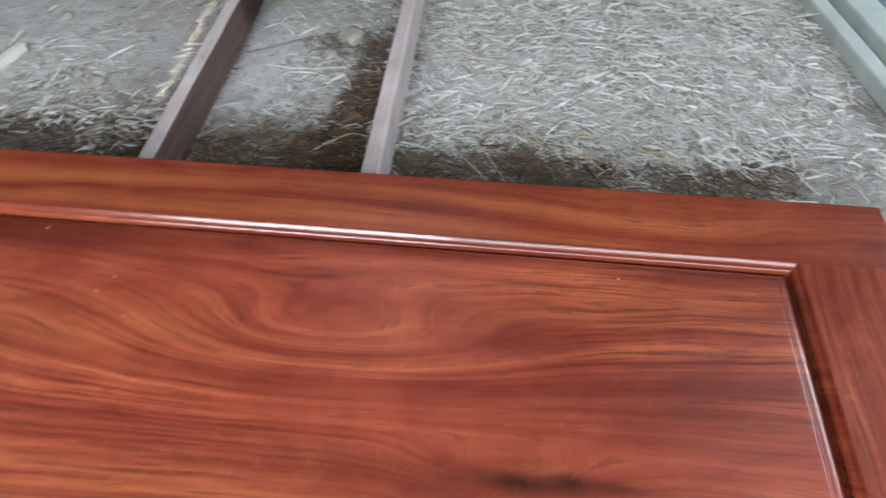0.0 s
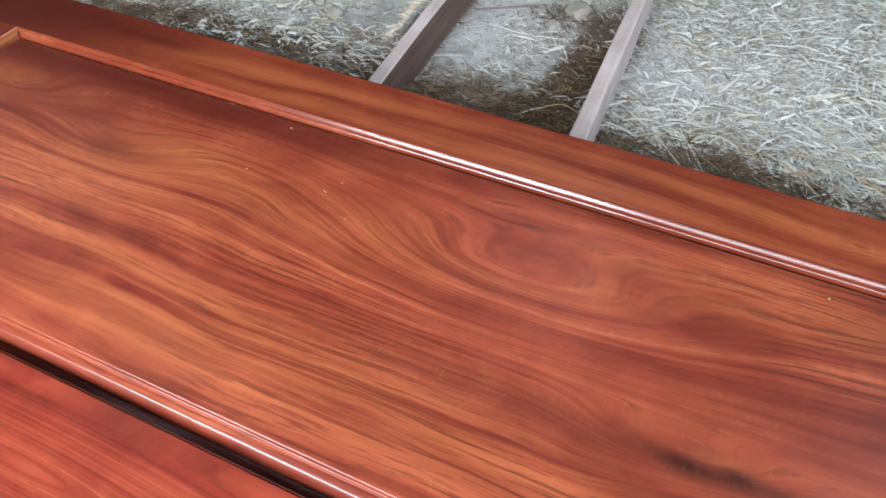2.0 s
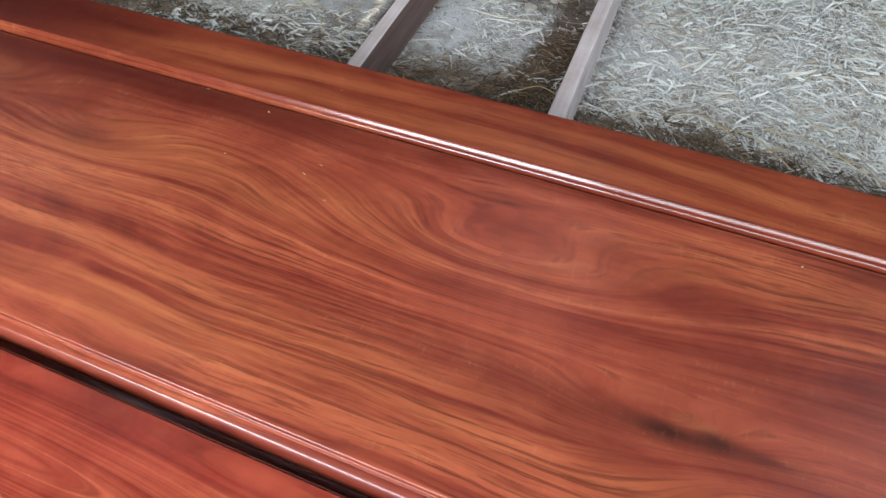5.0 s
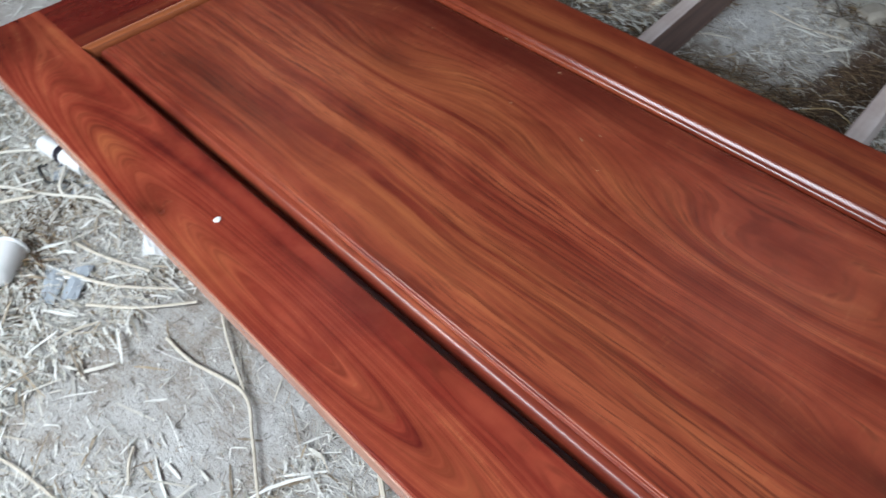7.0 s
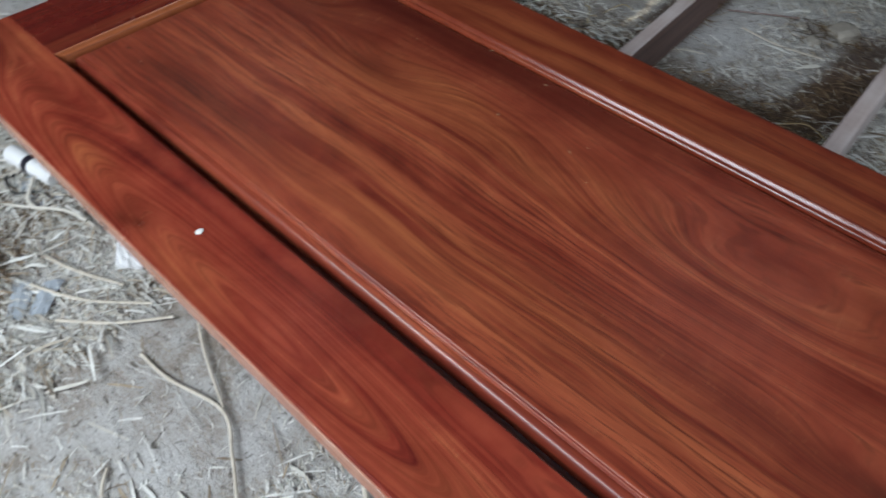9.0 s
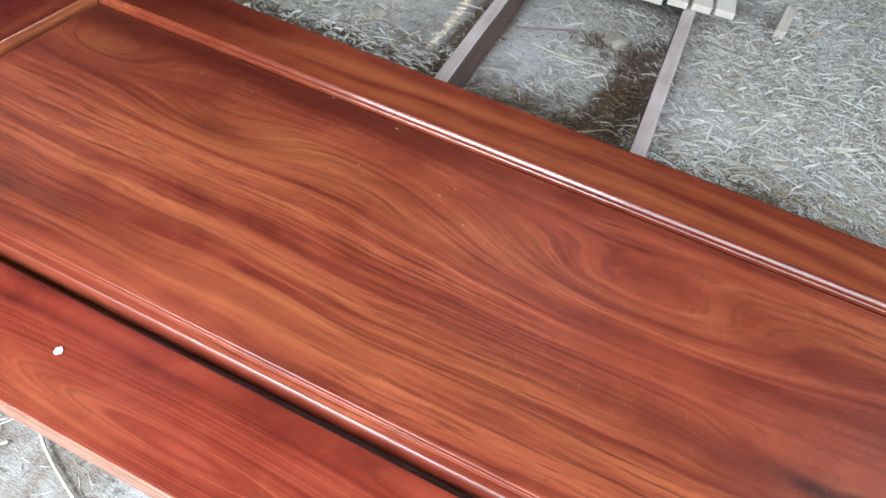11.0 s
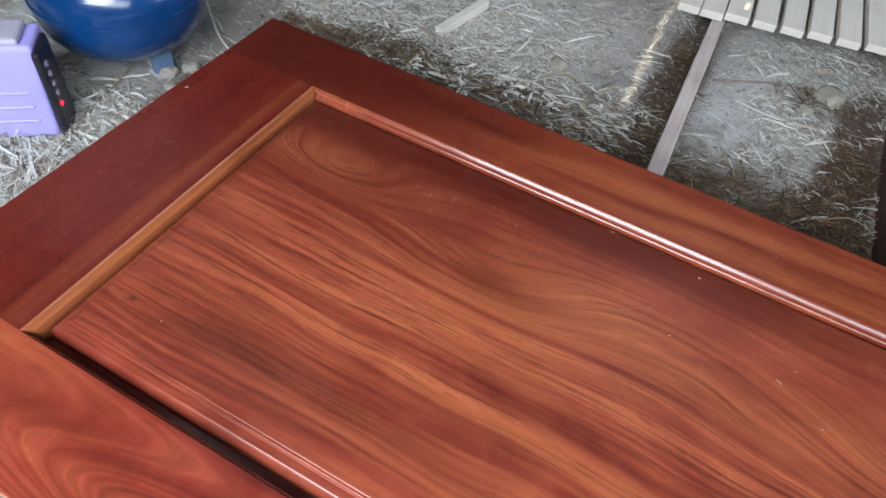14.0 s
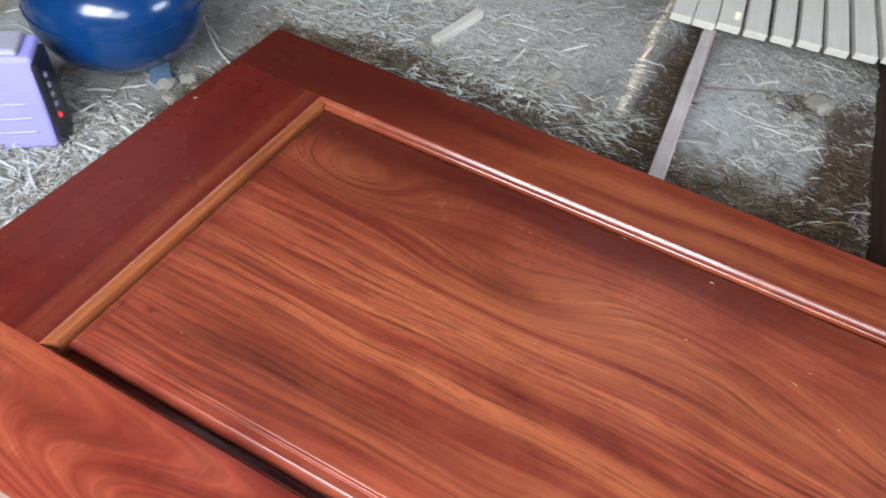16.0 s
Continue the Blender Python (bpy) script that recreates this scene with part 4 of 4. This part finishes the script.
def make_bottle():
    m = Matrix.Translation((0.0, -0.935, 0.034)) @ Matrix.Rotation(math.atan2(-0.078, 0.066), 4, "Z") @ Matrix.Rotation(math.pi / 2, 4, "Y")
    b = thing("plastic_bottle", (0.0, -0.935, 0), "small white plastic bottle lying on the shavings", "bottle")
    part("body", lathe([(0, -0.052), (0.022, -0.052), (0.029, -0.048), (0.031, -0.042), (0.031, 0.028), (0.028, 0.038), (0.020, 0.046), (0.012, 0.050), (0, 0.051)], 28, m), WHITE_PLASTIC, b, smooth=True)
    part("rim", lathe([(0.030, -0.050), (0.0325, -0.048), (0.0325, -0.043), (0.0312, -0.041)], 28, m), WHITE_PLASTIC, b, "thin rim", True)


make_bottle()


folded_sheet("crumpled_paper", ((0.045, -0.872), (0.085, -0.845), (0.150, -0.905), (0.125, -0.925)), GREY_PAPER, "folded grey paper scrap on the shavings", "paper", 0.006, 4, seed=2)
folded_sheet("crumpled_paper", ((0.090, -0.840), (0.112, -0.800), (0.175, -0.868), (0.150, -0.895)), GREY_PAPER, "folded blue-grey paper scrap on the shavings", "paper", 0.008, 4, seed=5)
folded_sheet("plastic_bag", ((-1.02, -0.10), (-1.04, -0.27), (-1.30, -0.36), (-1.32, -0.12)), TEAL_FILM, "crumpled teal plastic bag on the floor", "bag", 0.09, 12, seed=7)
folded_sheet("paper_scrap", ((0.099, -0.676), (0.135, -0.641), (0.21, -0.678), (0.167, -0.715)), WHITE_PLASTIC, "small whitish plastic scrap beside the door", "paper", 0.010, seed=9)


def make_stone(x, y, r, seed):
    bm = bmesh.new()
    bmesh.ops.create_icosphere(bm, subdivisions=2, radius=r)
    for v in bm.verts:
        v.co *= 1 + 0.35 * noise.noise(v.co / r * 1.3 + Vector((seed, 0, 0)))
        v.co.z *= 0.6
        v.co += Vector((x, y, r * 0.35))
    single("stone", bm, STONE, "small dusty lump of earth on the floor", "stone", "lumps on the floor")


for k, (x, y, r) in enumerate([(-0.60, 0.20, 0.022), (-0.565, 0.235, 0.016), (0.10, 0.93, 0.018), (0.14, 0.92, 0.014), (0.06, 0.95, 0.012), (-0.10, 1.25, 0.02), (0.20, 1.5, 0.016),
                               (1.72, 0.36, 0.012), (-0.650, 0.235, 0.026), (-0.622, 0.287, 0.024), (-0.585, 0.262, 0.020), (-0.889, 0.141, 0.024), (-0.865, 0.095, 0.018), (-0.60, 0.345, 0.018), (0.894, 1.193, 0.045), (0.05, 0.90, 0.022), (0.18, 0.885, 0.026), (-0.57, 0.31, 0.014), (-0.40, 0.42, 0.012), (0.84, 1.10, 0.022), (0.78, 1.16, 0.018), (-0.62, 0.06, 0.014)]):
    make_stone(x, y, r, k * 3.7)


# ---- flecks on the varnish ----
def make_fleck(x, y, z, size, turn, material, label, long=1.0):
    bm = bmesh.new()
    bmesh.ops.create_icosphere(bm, subdivisions=1, radius=size)
    for v in bm.verts:
        v.co = Vector((v.co.x * long, v.co.y, v.co.z * 0.35))
        v.co *= 1 + 0.3 * noise.noise(v.co * 300)
    bmesh.ops.rotate(bm, verts=bm.verts, matrix=Matrix.Rotation(turn, 3, "Z"))
    bmesh.ops.translate(bm, verts=bm.verts, vec=(x, y, z + size * 0.3))
    single("fleck", bm, material, label, "fleck", "flecks on the door")


make_fleck(0.570, -0.667, ZT, 0.0062, 0.4, FLECK, "white dab of putty on the door stile")
ZP = ZT - 0.0034
for x, y, size, turn, long in [(0.569, -0.031, 0.0016, 0.3, 2.0), (0.707, -0.046, 0.0018, 0.1, 1.6), (0.699, -0.167, 0.0014, 0.5, 1.5), (0.845, -0.160, 0.0010, -0.4, 6.0),
                               (1.590, -0.058, 0.0018, 1.0, 1.5), (0.860, -0.132, 0.0009, 0.2, 4.0), (0.13, -0.50, 0.0010, 0.0, 1.0), (0.905, -0.20, 0.0008, 0.9, 3.0), (0.44, -0.10, 0.0010, 0.4, 1.5)]:
    make_fleck(x, y, ZP, size, turn, CHAFF, "tiny pale wood chip on the varnish", long)
make_fleck(-0.168, -0.125, ZT, 0.0022, 0.8, CHAFF, "tiny pale wood chip on the varnish", 1.8)


# ---- wood shavings ----
def make_shavings(name, count, seed, lengths, widths, curl, region, keep, label, material=SHAVINGS):
    """Thin curled strips strewn over the floor, joined into one mesh."""
    rng = np.random.default_rng(seed)
    x0, x1, y0, y1 = region
    verts, faces = [], []
    tries = 0
    while len(faces) < count * 3 and tries < count * 6:
        tries += 1
        x, y = x0 + (x1 - x0) * rng.random(), y0 + (y1 - y0) * rng.random()
        if rng.random() > keep(x, y):
            continue
        ln = lengths[0] + (lengths[1] - lengths[0]) * rng.random() ** 2
        w = widths[0] + (widths[1] - widths[0]) * rng.random() ** 1.5
        bias = 0.9 * noise.noise((x * 1.7, y * 1.7, 5.0))
        a = bias + rng.normal() * 0.75
        bend = rng.normal() * curl
        z = swell(x, y) + 0.001 + 0.030 * keep(x, y) * rng.random() ** 1.6
        tilt = rng.normal() * 0.16
        at = len(verts)
        px, py, pz = x, y, z
        for k in range(4):
            nx, ny = -math.sin(a), math.cos(a)
            t = w / 2 * (1.0 if k in (1, 2) else 0.55)
            lean = t * 0.6 * math.sin(seed + at)
            verts.append((px + nx * t, py + ny * t, max(pz + lean, swell(px, py) + 0.0004)))
            verts.append((px - nx * t, py - ny * t, max(pz - lean, swell(px, py) + 0.0004)))
            px += math.cos(a) * ln / 3
            py += math.sin(a) * ln / 3
            pz += tilt * ln / 3 + (0.003 if k == 0 else -0.002)
            a += bend
        for k in range(3):
            i = at + 2 * k
            faces.append((i, i + 1, i + 3, i + 2))
    me = bpy.data.meshes.new(name)
    me.from_pydata(verts, [], faces)
    me.materials.append(material)
    tagged(new(name, me), label, "shavings", kind="stuff")


def shaded_straw_amount(x, y):
    """Brown straw heaped, dark as shade, beside the door and the timbers."""
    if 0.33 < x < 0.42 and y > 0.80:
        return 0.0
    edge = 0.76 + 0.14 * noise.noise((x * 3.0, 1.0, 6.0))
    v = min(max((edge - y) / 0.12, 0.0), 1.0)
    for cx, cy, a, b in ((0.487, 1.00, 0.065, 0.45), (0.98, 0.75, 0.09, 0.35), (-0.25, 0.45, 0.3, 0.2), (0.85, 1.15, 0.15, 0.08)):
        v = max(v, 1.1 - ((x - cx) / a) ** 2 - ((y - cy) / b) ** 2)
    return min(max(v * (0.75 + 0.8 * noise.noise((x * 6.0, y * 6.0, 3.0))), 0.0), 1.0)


def amount(x, y):
    """How thickly the shavings lie."""
    if -0.10 < x < 1.9 and -0.66 < y < 0.05:
        return 0.0
    v = 0.42 + 0.9 * noise.noise((x * 1.5, y * 1.5, 2.0)) + 0.5 * noise.noise((x * 4.5, y * 4.5, 7.0))
    v -= 1.2 * math.exp(-((x + 0.92) / 0.20) ** 2 - ((y + 0.62) / 0.26) ** 2)
    if y > 0.1:
        v += 0.35 * min(max((x - 1.1) / 0.8, -0.4), 1.0)
        if y < 0.66:
            v -= 0.25
        elif y < 0.85:
            v += 0.20
        v -= 0.9 * shaded_straw_amount(x, y)
        if x < 0.35 and y > 0.85:
            v -= 0.35
    else:
        v += 0.30 if x < 0.30 else -0.30
        if 0.35 < x < 0.75 and y > -0.95:
            v -= 0.25
    return min(max(v, 0.05), 1.0)


NEAR_LEFT = (-1.35, 1.25, -1.45, 0.10)
FAR = (-1.35, 2.75, 0.06, 2.3)
make_shavings("fine_shavings", 75000, 3, (0.008, 0.036), (0.0007, 0.0024), 0.28, NEAR_LEFT, amount, "fine pale wood shavings strewn over the dusty floor")
make_shavings("fine_shavings", 110000, 4, (0.010, 0.040), (0.0008, 0.0026), 0.30, FAR, amount, "fine pale wood shavings strewn over the dusty floor")
make_shavings("long_shavings", 9000, 5, (0.03, 0.11), (0.0012, 0.0060), 0.05, NEAR_LEFT, amount, "long pale wood shavings and straw on the floor")
make_shavings("long_shavings", 14000, 6, (0.03, 0.10), (0.0012, 0.0058), 0.08, FAR, amount, "long pale wood shavings and straw on the floor")


# The first heap lies where the door and timbers shade the floor.
make_shavings("shade_toned_straw", 30000, 7, (0.012, 0.07), (0.0010, 0.0034), 0.25, (-0.6, 2.1, 0.10, 1.25), shaded_straw_amount, "brown straw and bark litter beside the door, dark to stand in for shade too", SHADE_TONED_STRAW)
make_shavings("shade_toned_straw", 3500, 8, (0.010, 0.04), (0.0008, 0.0030), 0.08, (-0.9, 0.2, -1.3, -0.65), lambda x, y: max(0.0, noise.noise((x * 5.0, y * 5.0, 8.0)) * 1.6), "brown straw and bark litter beside the door, dark to stand in for shade too", SHADE_TONED_STRAW)


def clump_amount(x, y):
    """Broad curls heaped beyond the door, thickest in small tufts."""
    v = 0.0
    for cx, cy, r in ((0.008, 0.66, 0.06), (0.10, 0.72, 0.05), (0.36, 0.70, 0.07), (0.195, 0.70, 0.04), (-0.13, 0.66, 0.06), (0.425, 0.79, 0.05), (-0.28, 0.55, 0.07), (0.30, 0.62, 0.06), (-0.42, 0.42, 0.07)):
        v = max(v, math.exp(-((x - cx) / r) ** 2 - ((y - cy) / r) ** 2))
    return v if v > 0.12 else 0.0


make_shavings("broad_shavings", 900, 9, (0.02, 0.075), (0.0030, 0.0085), 0.16, (-0.55, 0.55, 0.35, 0.90), clump_amount, "tufts of broad pale curled shavings on brown litter")
make_shavings("broad_shavings", 4200, 10, (0.025, 0.085), (0.0026, 0.0075), 0.14, (1.15, 2.75, 0.40, 2.0), amount, "broad pale curled shavings lying thick on the floor")
make_shavings("broad_shavings", 1500, 11, (0.03, 0.10), (0.0026, 0.0075), 0.10, (-0.75, 0.30, -1.30, -0.62), lambda x, y: max(0.0, amount(x, y) - 0.35), "broad pale curled shavings lying thick on the floor")
